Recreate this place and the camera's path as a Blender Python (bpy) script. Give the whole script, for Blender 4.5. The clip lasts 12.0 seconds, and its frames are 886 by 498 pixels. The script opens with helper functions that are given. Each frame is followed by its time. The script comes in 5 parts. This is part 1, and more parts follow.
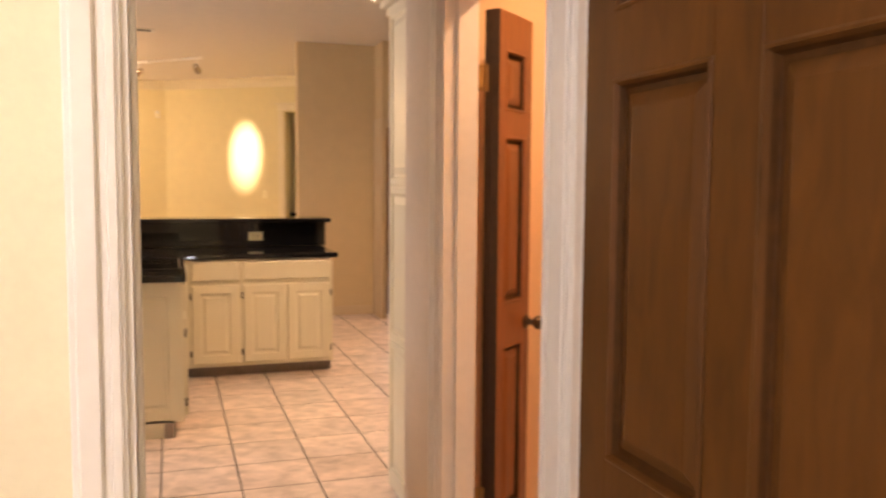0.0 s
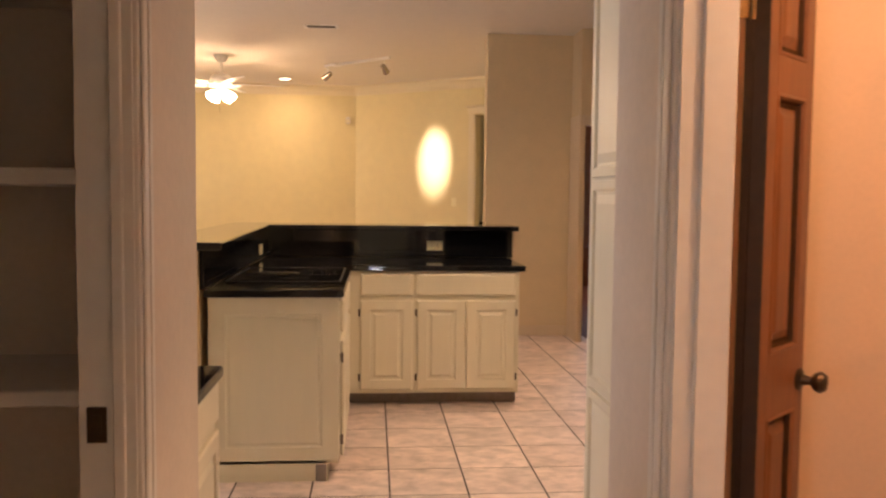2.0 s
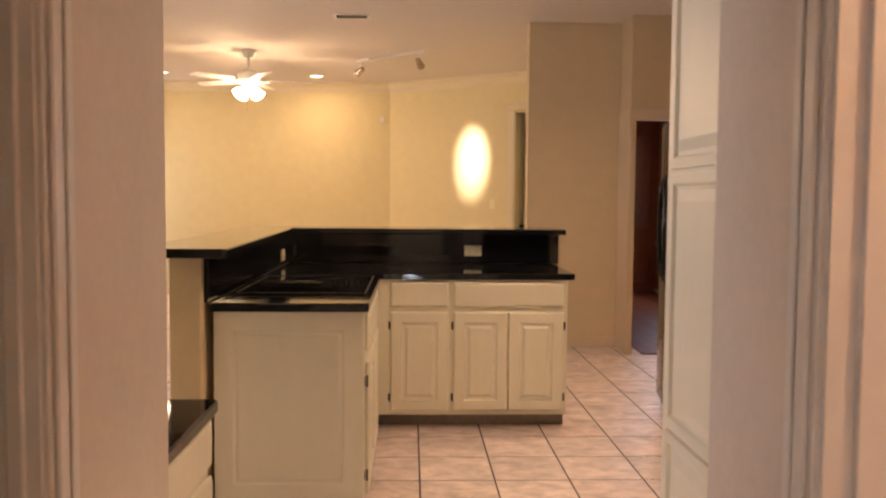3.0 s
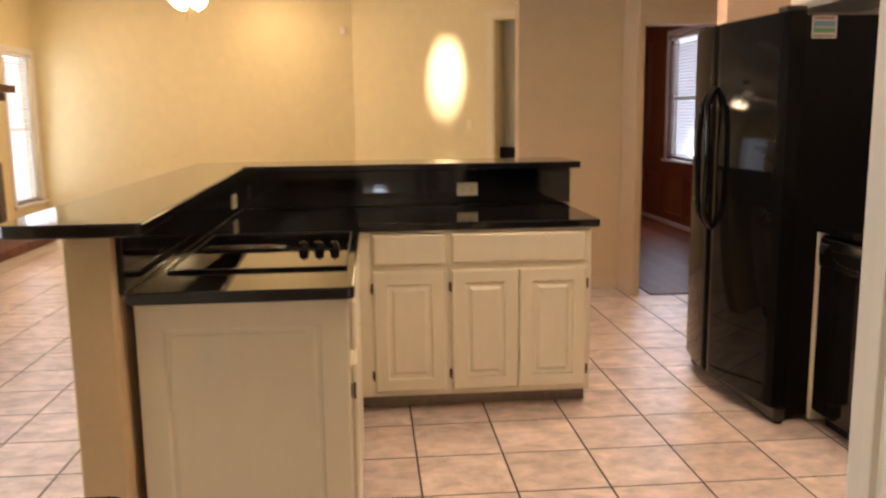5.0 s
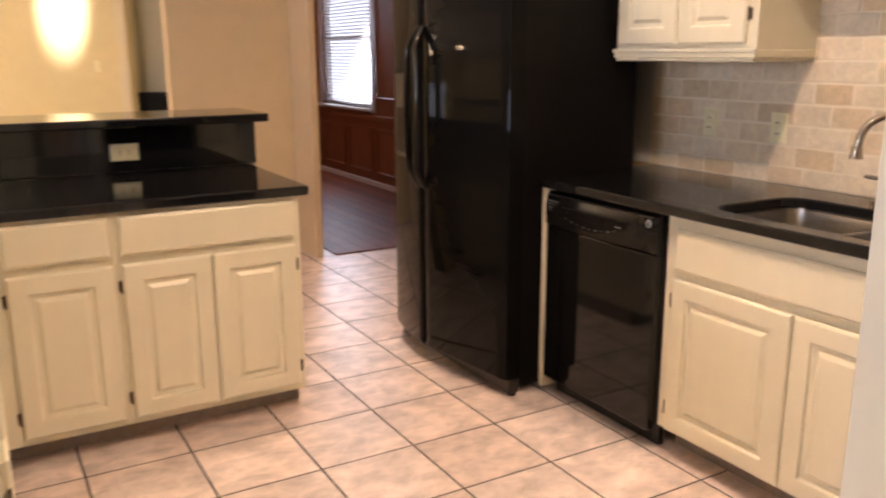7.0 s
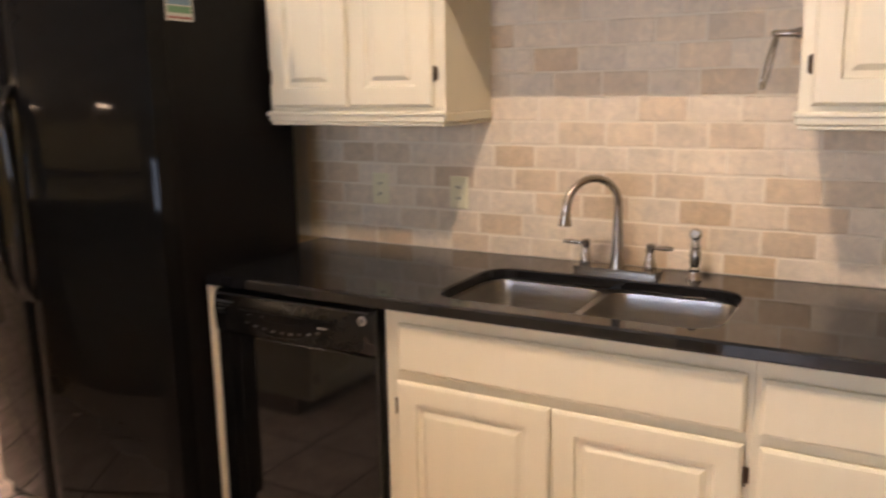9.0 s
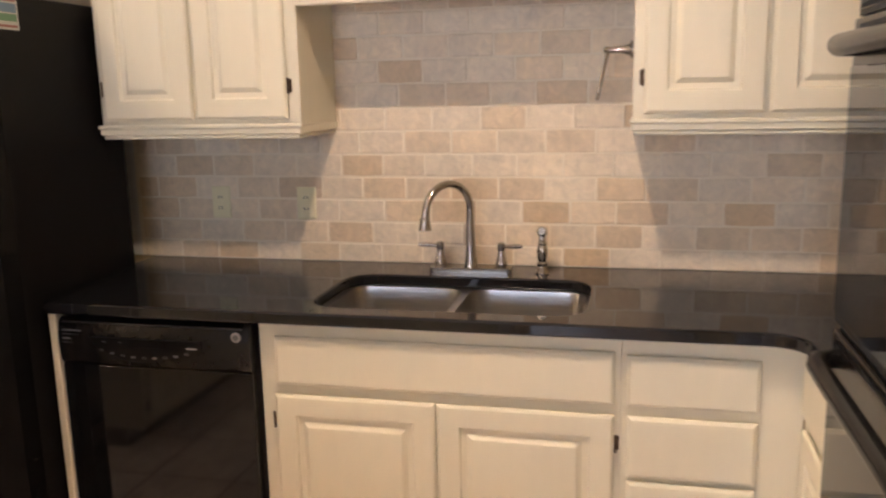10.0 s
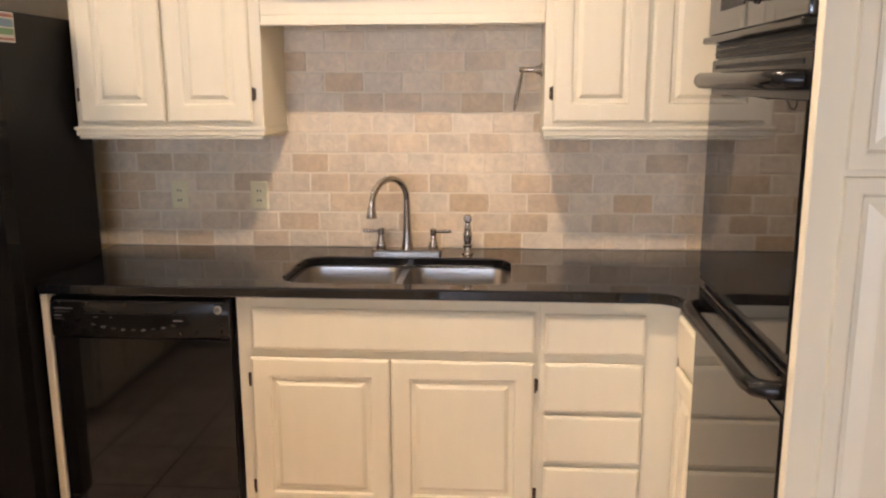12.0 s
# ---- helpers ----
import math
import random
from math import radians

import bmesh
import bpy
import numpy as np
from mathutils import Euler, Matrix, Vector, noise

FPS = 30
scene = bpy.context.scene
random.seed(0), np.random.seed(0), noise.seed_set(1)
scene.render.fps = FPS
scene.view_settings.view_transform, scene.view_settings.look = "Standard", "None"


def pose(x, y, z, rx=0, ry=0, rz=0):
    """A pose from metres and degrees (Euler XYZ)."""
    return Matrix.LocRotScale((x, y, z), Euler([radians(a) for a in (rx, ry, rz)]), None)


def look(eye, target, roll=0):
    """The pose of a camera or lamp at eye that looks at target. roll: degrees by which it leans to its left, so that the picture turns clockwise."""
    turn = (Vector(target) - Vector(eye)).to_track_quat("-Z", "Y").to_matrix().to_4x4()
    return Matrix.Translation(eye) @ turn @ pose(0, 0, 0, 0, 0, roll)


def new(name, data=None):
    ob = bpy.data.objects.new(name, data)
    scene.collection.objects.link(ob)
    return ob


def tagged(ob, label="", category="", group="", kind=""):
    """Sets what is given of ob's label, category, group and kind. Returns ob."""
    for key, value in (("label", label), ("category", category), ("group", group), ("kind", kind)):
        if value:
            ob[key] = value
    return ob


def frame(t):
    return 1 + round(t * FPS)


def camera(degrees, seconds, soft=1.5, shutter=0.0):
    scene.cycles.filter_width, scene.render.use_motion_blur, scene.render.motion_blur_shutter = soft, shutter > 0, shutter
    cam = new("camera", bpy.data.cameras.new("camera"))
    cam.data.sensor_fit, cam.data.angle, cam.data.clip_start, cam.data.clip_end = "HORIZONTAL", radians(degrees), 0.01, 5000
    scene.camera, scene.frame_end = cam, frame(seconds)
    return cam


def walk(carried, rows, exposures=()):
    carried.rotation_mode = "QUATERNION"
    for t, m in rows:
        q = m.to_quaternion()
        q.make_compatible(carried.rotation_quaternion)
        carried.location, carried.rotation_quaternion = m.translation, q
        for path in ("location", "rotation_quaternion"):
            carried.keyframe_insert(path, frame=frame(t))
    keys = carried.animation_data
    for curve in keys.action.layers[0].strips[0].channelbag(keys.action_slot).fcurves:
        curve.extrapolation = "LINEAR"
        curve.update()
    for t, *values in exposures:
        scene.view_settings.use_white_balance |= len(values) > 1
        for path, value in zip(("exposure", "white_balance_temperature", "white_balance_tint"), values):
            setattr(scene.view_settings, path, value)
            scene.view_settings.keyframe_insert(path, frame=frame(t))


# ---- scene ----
cam = camera(56.7, 12.0, soft=2.2, shutter=0.5)
PATH = [
    (0, (0.179, 1.991, 1.398), (0.807, 3.883, 1.247), 0.4),
    (0.5, (0.259, 2.137, 1.375), (0.662, 4.092, 1.242), 0.4),
    (1, (0.284, 2.397, 1.368), (0.605, 4.367, 1.239), 0.5),
    (1.5, (0.321, 2.62, 1.351), (0.579, 4.599, 1.222), 0.5),
    (2, (0.392, 2.877, 1.333), (0.56, 4.866, 1.209), 0.6),
    (2.5, (0.426, 3.134, 1.304), (0.516, 5.129, 1.189), 0.8),
    (4.5, (0.353, 4.158, 1.388), (0.426, 6.144, 1.162), 0.2),
    (5, (0.312, 4.363, 1.384), (0.482, 6.33, 1.063), -0.7),
    (5.5, (0.283, 4.585, 1.371), (0.596, 6.52, 0.972), -0.5),
    (6, (0.304, 4.761, 1.369), (0.769, 6.662, 0.957), -0.5),
    (6.5, (0.259, 4.957, 1.386), (0.978, 6.77, 0.944), -0.1),
    (7, (0.254, 5.118, 1.393), (1.229, 6.8, 0.928), -0.2),
    (8.8, (0.374, 5.712, 1.477), (1.984, 6.829, 1.078), -0.4),
    (9, (0.374, 5.812, 1.475), (2.082, 6.777, 1.09), -0.9),
    (9.5, (0.336, 5.983, 1.486), (2.19, 6.63, 1.106), -1.5),
    (10, (0.198, 6.058, 1.495), (2.111, 6.499, 1.115), -1.2),
    (10.5, (0.049, 6.071, 1.521), (1.989, 6.353, 1.127), -0.7),
    (11, (-0.086, 6.1, 1.537), (1.868, 6.287, 1.155), -0.6),
    (11.5, (-0.231, 6.162, 1.545), (1.726, 6.294, 1.157), -0.9),
    (12, (-0.319, 6.191, 1.554), (1.636, 6.338, 1.158), -0.2),
]
walk(cam, [(t, look(eye, target, roll)) for t, eye, target, roll in PATH],
     exposures=[(0, -0.33, 7650, 27), (0.5, -0.54, 7400, 27), (1.0, -0.63, 7150, 26), (1.5, -0.68, 6950, 26), (2.5, -0.66, 6750, 28), (4.5, -0.62, 6400, 21), (5.5, -0.44, 6350, 23), (7.0, -0.12, 6150, 23), (9.0, -0.30, 5900, 21), (10.0, -0.42, 5850, 21), (10.5, -0.22, 5850, 20), (11.0, -0.22, 5850, 20), (12.0, -0.23, 5860, 20)])

# ---- world and light ----
world = bpy.data.worlds.new("world")
scene.world = world
world.use_nodes = True
wn = world.node_tree
sky = wn.nodes.new("ShaderNodeTexSky")
sky.sky_type, sky.sun_disc, sky.sun_elevation, sky.sun_rotation = "NISHITA", False, radians(40), radians(200)
wn.links.new(sky.outputs[0], wn.nodes["Background"].inputs[0])
wn.nodes["Background"].inputs[1].default_value = 0.1

WARM = (1.0, 0.70, 0.40)
SOFTWARM = (1.0, 0.77, 0.52)
DAY = (0.80, 0.90, 1.0)


def lamp(name, kind, power, colour, m, size=0.1, size_y=None, spot=None, blend=0.5):
    data = bpy.data.lights.new(name, kind)
    data.energy, data.color = power, colour
    if kind == "AREA":
        data.shape = "RECTANGLE" if size_y else "DISK"
        data.size = size
        if size_y:
            data.size_y = size_y
    else:
        data.shadow_soft_size = size
    if kind == "SPOT":
        data.spot_size, data.spot_blend = radians(spot), blend
    ob = new(name, data)
    ob.matrix_world = m
    return ob


# recessed cans: place and power; they hang just under the ceiling
KITCHEN_CANS = [(1.82, 8.55, 24), (1.42, 6.45, 40)]
LIVING_CANS = [(-2.75, 11.45, 16), (-2.75, 12.80, 14), (-2.72, 13.95, 6), (-0.80, 14.10, 15)]
for cx, cy, cp in KITCHEN_CANS + LIVING_CANS:
    can = lamp("can_lamp", "AREA", cp, (1.0, 0.75, 0.47) if cx > 0 else WARM, pose(cx, cy, 2.885), 0.13)
    if cx > 0:
        can.data.spread = radians(142)
FAN = (-1.32, 12.35)
for k in range(4):
    a = radians(45 + 90 * k)
    lamp("fan_lamp", "POINT", 12, WARM, pose(FAN[0] + 0.10 * math.cos(a), FAN[1] + 0.10 * math.sin(a), 2.40), 0.05)
# track heads, one turned to the slanted wall
TRACK_A, TRACK_B = Vector((-0.20, 12.86, 2.86)), Vector((0.56, 12.16, 2.86))
lamp("track_lamp", "SPOT", 1300, (1.0, 0.86, 0.68), look((0.50, 12.24, 2.70), (1.19, 13.95, 1.86)) @ Matrix.Diagonal((0.60, 1, 1, 1)), 0.05, spot=28, blend=1.0)
# daylight in the openings
lamp("window_light_living", "AREA", 11, DAY, look((-3.58, 14.25, 1.3), (0, 14.0, 1.0)), 0.75, 1.6)
lamp("window_light_study", "AREA", 42, DAY, look((3.90, 13.72, 1.55), (2, 13.2, 1.0)), 1.2, 1.4)
lamp("window_light_entry", "AREA", 70, (0.90, 0.94, 1.0), look((-1.50, 1.5, 1.55), (0.5, 2.9, 1.2)), 1.1, 1.2)
# added fill: cool daylight from the west through an unseen window
lamp("breakfast_fill_light", "AREA", 96, DAY, look((-3.55, 7.3, 1.35), (0, 7.0, 1.0)), 1.9, 1.5)
# lamps of the entry room and the closet behind the narrow door
lamp("entry_lamp", "AREA", 17, SOFTWARM, pose(0.1, 1.6, 2.88), 0.2)
lamp("closet_lamp", "AREA", 29, (1.0, 0.70, 0.40), pose(1.75, 4.05, 2.58), 0.16)

# ---- materials ----


def mat(name, colour, rough=0.5, metal=0.0, grain=0.0, scale=20.0, bump=0.0, bump_scale=None, spec=0.5, coat=0.0, stain=0.0,
        stretch=(1, 1, 1), per_object=0.0, tint=None, emit=None, strength=0.0, swirl=0.0):
    m = bpy.data.materials.new(name)
    m.use_nodes = True
    t = m.node_tree
    b = t.nodes["Principled BSDF"]
    b.inputs["Roughness"].default_value = rough
    b.inputs["Metallic"].default_value = metal
    b.inputs["Specular IOR Level"].default_value = spec
    b.inputs["Coat Weight"].default_value = coat
    b.inputs["Coat Roughness"].default_value = 0.04
    b.inputs["Base Color"].default_value = (*colour, 1)
    if emit:
        b.inputs["Emission Color"].default_value = (*emit, 1)
        b.inputs["Emission Strength"].default_value = strength
    tc = t.nodes.new("ShaderNodeTexCoord")
    mp = t.nodes.new("ShaderNodeMapping")
    mp.inputs["Scale"].default_value = stretch
    t.links.new(tc.outputs["Object"], mp.inputs[0])
    col = None
    src = mp.outputs[0]
    if per_object:
        oi = t.nodes.new("ShaderNodeObjectInfo")
        ad = t.nodes.new("ShaderNodeVectorMath")
        sc = t.nodes.new("ShaderNodeVectorMath")
        sc.operation = "SCALE"
        sc.inputs[0].default_value = (37.0, 19.0, 53.0)
        t.links.new(oi.outputs["Random"], sc.inputs["Scale"])
        t.links.new(src, ad.inputs[0])
        t.links.new(sc.outputs[0], ad.inputs[1])
        src = ad.outputs[0]
    if grain or stain:
        n1 = t.nodes.new("ShaderNodeTexNoise")
        n1.inputs["Scale"].default_value, n1.inputs["Detail"].default_value = scale, 6
        n1.inputs["Distortion"].default_value, n1.inputs["Roughness"].default_value = swirl, 0.62 if swirl else 0.5
        n2 = t.nodes.new("ShaderNodeTexNoise")
        n2.inputs["Scale"].default_value, n2.inputs["Detail"].default_value = scale * 0.13, 3
        t.links.new(src, n1.inputs["Vector"])
        t.links.new(src, n2.inputs["Vector"])
        r1 = t.nodes.new("ShaderNodeMapRange")
        r1.inputs[1].default_value, r1.inputs[2].default_value = 0.3, 0.7
        r1.inputs[3].default_value, r1.inputs[4].default_value = 1 - grain, 1 + grain * 0.5
        r2 = t.nodes.new("ShaderNodeMapRange")
        r2.inputs[1].default_value, r2.inputs[2].default_value = 0.3, 0.7
        r2.inputs[3].default_value, r2.inputs[4].default_value = 1 - stain, 1 + stain * 0.4
        t.links.new(n1.outputs[0], r1.inputs[0])
        t.links.new(n2.outputs[0], r2.inputs[0])
        mu = t.nodes.new("ShaderNodeMath")
        mu.operation = "MULTIPLY"
        t.links.new(r1.outputs[0], mu.inputs[0])
        t.links.new(r2.outputs[0], mu.inputs[1])
        last = mu.outputs[0]
        if per_object:
            r3 = t.nodes.new("ShaderNodeMapRange")
            r3.inputs[3].default_value, r3.inputs[4].default_value = 1 - per_object, 1 + per_object
            t.links.new(oi.outputs["Random"], r3.inputs[0])
            m2 = t.nodes.new("ShaderNodeMath")
            m2.operation = "MULTIPLY"
            t.links.new(last, m2.inputs[0])
            t.links.new(r3.outputs[0], m2.inputs[1])
            last = m2.outputs[0]
        base = t.nodes.new("ShaderNodeMix")
        base.data_type = "RGBA"
        base.inputs[6].default_value = (*colour, 1)
        base.inputs[7].default_value = (*(tint or colour), 1)
        pw = t.nodes.new("ShaderNodeMath")
        pw.operation = "POWER"
        pw.inputs[1].default_value = 2.6
        if per_object:
            t.links.new(oi.outputs["Random"], pw.inputs[0])
        else:
            t.links.new(n2.outputs[0], pw.inputs[0])
        t.links.new(pw.outputs[0], base.inputs[0])
        vm = t.nodes.new("ShaderNodeVectorMath")
        vm.operation = "SCALE"
        t.links.new(base.outputs[2], vm.inputs[0])
        t.links.new(last, vm.inputs["Scale"])
        t.links.new(vm.outputs[0], b.inputs["Base Color"])
        rr = t.nodes.new("ShaderNodeMapRange")
        rr.inputs[3].default_value, rr.inputs[4].default_value = rough * 0.85, min(1, rough * 1.2)
        t.links.new(n2.outputs[0], rr.inputs[0])
        t.links.new(rr.outputs[0], b.inputs["Roughness"])
    if bump:
        nb = t.nodes.new("ShaderNodeTexNoise")
        nb.inputs["Scale"].default_value, nb.inputs["Detail"].default_value = bump_scale or scale, 4
        t.links.new(src, nb.inputs["Vector"])
        bu = t.nodes.new("ShaderNodeBump")
        bu.inputs["Strength"].default_value, bu.inputs["Distance"].default_value = bump, 0.004
        t.links.new(nb.outputs[0], bu.inputs["Height"])
        t.links.new(bu.outputs[0], b.inputs["Normal"])
    return m


M_WALL = mat("wall_paint", (0.73, 0.635, 0.36), 0.7, grain=0.02, scale=60, bump=0.08, bump_scale=90, stain=0.04)
M_WALL_BEIGE = mat("beige_wall_paint", (0.64, 0.49, 0.285), 0.7, grain=0.03, scale=60, bump=0.12, bump_scale=90, stain=0.04)
M_WALL_PEACH = mat("peach_wall_paint", (0.74, 0.52, 0.34), 0.7, grain=0.03, scale=60, bump=0.1, bump_scale=90)
M_CEIL = mat("ceiling_paint", (0.72, 0.66, 0.56), 0.85, grain=0.05, scale=80, bump=0.35, bump_scale=70, stain=0.03)
M_TRIM = mat("white_trim_paint", (0.76, 0.73, 0.68), 0.38, grain=0.03, scale=30, bump=0.05, bump_scale=25, stain=0.05)
M_CAB = mat("cream_cabinet_paint", (0.80, 0.740, 0.570), 0.36, grain=0.015, scale=35, stain=0.03, bump=0.06, bump_scale=40, stretch=(1, 1, 0.15))
M_GRANITE = mat("black_granite", (0.010, 0.010, 0.011), 0.055, grain=0.5, scale=320, spec=0.5)
M_TILE = mat("floor_tile_glaze", (0.90, 0.75, 0.685), 0.35, grain=0.36, scale=11, stain=0.18, per_object=0.04, tint=(0.76, 0.61, 0.54), bump=0.05, bump_scale=18, stretch=(0.8, 1.15, 1), swirl=0.35)
M_GROUT = mat("dark_grout", (0.045, 0.032, 0.025), 0.9, grain=0.3, scale=60)
M_STONE = mat("travertine", (0.90, 0.77, 0.585), 0.45, grain=0.16, scale=26, stain=0.14, per_object=0.05, tint=(0.66, 0.485, 0.285), bump=0.5, bump_scale=48, swirl=0.8)
M_MORTAR = mat("light_mortar", (0.87, 0.765, 0.60), 0.85, grain=0.05, scale=120, bump=0.3)
M_BLACK = mat("black_appliance_gloss", (0.008, 0.008, 0.008), 0.06, grain=0.2, scale=8, spec=0.34)
M_BLACKSIDE = mat("black_textured_side", (0.006, 0.0055, 0.0055), 0.34, bump=0.2, bump_scale=260, grain=0.2, scale=30, spec=0.08)
M_BLACKPLASTIC = mat("black_plastic", (0.022, 0.020, 0.019), 0.30, grain=0.2, scale=60)
M_BEIGETRIM = mat("beige_trim_paint", (0.62, 0.48, 0.31), 0.45, grain=0.03, scale=30, bump=0.05, bump_scale=25)
M_FRIDGE = mat("black_refrigerator_enamel", (0.006, 0.006, 0.006), 0.05, grain=0.2, scale=8, spec=0.07, bump=0.035, bump_scale=7, stretch=(1, 1, 3.0))
M_BLACKSATIN = mat("black_satin_plastic", (0.009, 0.0085, 0.008), 0.22, grain=0.2, scale=60, spec=0.25)
M_WALL_ENTRY = mat("cream_entry_wall_paint", (0.75, 0.68, 0.49), 0.7, grain=0.03, scale=60, bump=0.12, bump_scale=90, stain=0.04)
M_GLASSBLACK = mat("black_oven_glass", (0.006, 0.006, 0.006), 0.03, spec=0.6)
M_GREY = mat("grey_marking", (0.13, 0.13, 0.13), 0.5)
M_STEEL = mat("brushed_steel", (0.42, 0.405, 0.385), 0.30, 1.0, grain=0.12, scale=200, stretch=(1, 0.05, 1))
M_NICKEL = mat("satin_nickel", (0.46, 0.42, 0.37), 0.24, 1.0, grain=0.08, scale=60)
M_BRONZE = mat("dark_bronze", (0.10, 0.064, 0.038), 0.38, 0.8, grain=0.2, scale=60)
M_BRASS = mat("aged_brass", (0.30, 0.20, 0.09), 0.36, 0.9, grain=0.2, scale=60)
M_DOORWOOD = mat("dark_stained_wood", (0.10, 0.038, 0.0075), 0.42, grain=0.26, scale=11, stain=0.30, stretch=(2.2, 2.2, 0.5), tint=(0.075, 0.025, 0.005), spec=0.2, bump=0.05, swirl=1.0)
M_REDWOOD = mat("red_stained_wood", (0.22, 0.078, 0.022), 0.40, grain=0.24, scale=26, stain=0.16, stretch=(3, 3, 0.25), tint=(0.27, 0.09, 0.03), coat=0.2, bump=0.05)
M_PANELWOOD = mat("study_panel_wood", (0.27, 0.095, 0.034), 0.33, grain=0.25, scale=20, stain=0.15, stretch=(3, 3, 0.3), coat=0.2)
M_WOODFLOOR = mat("red_wood_floor", (0.22, 0.062, 0.027), 0.45, grain=0.3, scale=14, stain=0.15, stretch=(0.3, 4, 1), per_object=0.12, tint=(0.12, 0.03, 0.014), spec=0.15)
M_BRICK = mat("brown_brick", (0.19, 0.085, 0.05), 0.85, grain=0.3, scale=40, stain=0.2, per_object=0.2, tint=(0.14, 0.06, 0.04), bump=0.5, bump_scale=60)
M_DARKMORTAR = mat("dark_mortar", (0.12, 0.10, 0.085), 0.9, grain=0.2, scale=80)
M_SOOT = mat("sooty_firebrick", (0.016, 0.013, 0.011), 0.9, grain=0.4, scale=20, bump=0.3)
M_IVORY = mat("ivory_plastic", (0.87, 0.80, 0.53), 0.4, grain=0.02, scale=40)
M_BLIND = mat("white_blind_slat", (0.82, 0.82, 0.80), 0.5, grain=0.03, scale=30)
# strong glow added behind the low entry pane to make a glint in granite
M_GLOW_GLINT = mat("glint_pane_glow", (0.8, 0.85, 0.9), 1.0, emit=(0.72, 0.86, 1.0), strength=40.0)
M_GLOW_DAY = mat("daylight_backdrop", (0.8, 0.85, 0.9), 1.0, emit=(0.86, 0.93, 1.0), strength=5.0)
M_GLOW_GREEN = mat("garden_backdrop", (0.5, 0.6, 0.5), 1.0, grain=0.3, scale=3, emit=(0.80, 0.88, 1.0), strength=2.6)
M_GLOW_LAMP = mat("lit_lamp_glass", (0.9, 0.85, 0.7), 0.3, emit=(1.0, 0.82, 0.55), strength=30.0)
M_GLOW_CAN = mat("lit_can_lens", (0.9, 0.85, 0.7), 0.3, emit=(1.0, 0.80, 0.55), strength=10.0)
M_FANWHITE = mat("white_fan_enamel", (0.78, 0.75, 0.68), 0.35, grain=0.02, scale=20)
M_CROWN = mat("cream_crown_paint", (0.74, 0.655, 0.45), 0.6, grain=0.03, scale=40)
M_PIER = mat("pinkish_pier_paint", (0.72, 0.635, 0.55), 0.6, grain=0.04, scale=40, bump=0.1, bump_scale=90, stain=0.05)
# darker wood colour that holds the shade and dark stain of the panel grooves
M_DOORMOULD = mat("shade_and_stain_door_groove", (0.055, 0.021, 0.005), 0.5, grain=0.3, scale=40, spec=0.15)
# shade at the closet door's hinge side, put into a dark colour
M_EDGE_SHADE = mat("shaded_door_edge", (0.03, 0.014, 0.006), 0.5, grain=0.3, scale=40)
M_GREYWALL = mat("grey_green_wall_paint", (0.60, 0.57, 0.43), 0.75, grain=0.04, scale=60, bump=0.1)
M_PAPER = mat("printed_label_paper", (0.45, 0.45, 0.43), 0.5, grain=0.04, scale=30)
M_LABELRED = mat("label_red", (0.25, 0.09, 0.08), 0.5)
M_LABELGREEN = mat("label_green", (0.10, 0.22, 0.12), 0.5)
M_LABELBLUE = mat("label_blue", (0.12, 0.20, 0.30), 0.5)
M_TOEKICK = mat("grey_toe_kick", (0.30, 0.25, 0.22), 0.7, grain=0.15, scale=30)
M_CARPET = mat("entry_floor_stone", (0.36, 0.29, 0.23), 0.6, grain=0.15, scale=20, stain=0.1)
M_GLASS = bpy.data.materials.new("window_glass")
M_GLASS.use_nodes = True
gb = M_GLASS.node_tree.nodes["Principled BSDF"]
gb.inputs["Transmission Weight"].default_value, gb.inputs["Roughness"].default_value, gb.inputs["IOR"].default_value = 1.0, 0.0, 1.1

# ---- mesh helpers ----


def box(bm, x0, y0, z0, x1, y1, z1, bevel=0.0, seg=1):
    r = bmesh.ops.create_cube(bm, size=1.0, matrix=Matrix.Translation(((x0 + x1) / 2, (y0 + y1) / 2, (z0 + z1) / 2)) @ Matrix.Diagonal((abs(x1 - x0), abs(y1 - y0), abs(z1 - z0), 1)))
    if bevel:
        es = list({e for v in r["verts"] for e in v.link_edges})
        bmesh.ops.bevel(bm, geom=es, offset=bevel, segments=seg, affect="EDGES", profile=0.5)
    return bm


def B(x0, y0, z0, x1, y1, z1, bevel=0.0, seg=1):
    return box(bmesh.new(), x0, y0, z0, x1, y1, z1, bevel, seg)


def cyl(bm, p, q, r0, r1=None, n=20, caps=True):
    p, q = Vector(p), Vector(q)
    d = q - p
    m = Matrix.Translation((p + q) / 2) @ d.to_track_quat("Z", "Y").to_matrix().to_4x4()
    bmesh.ops.create_cone(bm, cap_ends=caps, cap_tris=False, segments=n, radius1=r0, radius2=r0 if r1 is None else r1, depth=d.length, matrix=m)
    return bm


def lathe(bm, profile, centre=(0, 0, 0), n=24, axis=None):
    """Turns rows of (radius, height) about the z axis, or about axis."""
    c = Vector(centre)
    rot = Vector(axis).to_track_quat("Z", "Y").to_matrix() if axis else Matrix.Identity(3)
    rings = []
    for r, h in profile:
        rings.append([bm.verts.new(c + rot @ Vector((r * math.cos(2 * math.pi * k / n), r * math.sin(2 * math.pi * k / n), h))) for k in range(n)])
    for a, b in zip(rings, rings[1:]):
        for k in range(n):
            bm.faces.new((a[k], a[(k + 1) % n], b[(k + 1) % n], b[k]))
    bm.faces.new(list(reversed(rings[0])))
    bm.faces.new(rings[-1])
    return bm


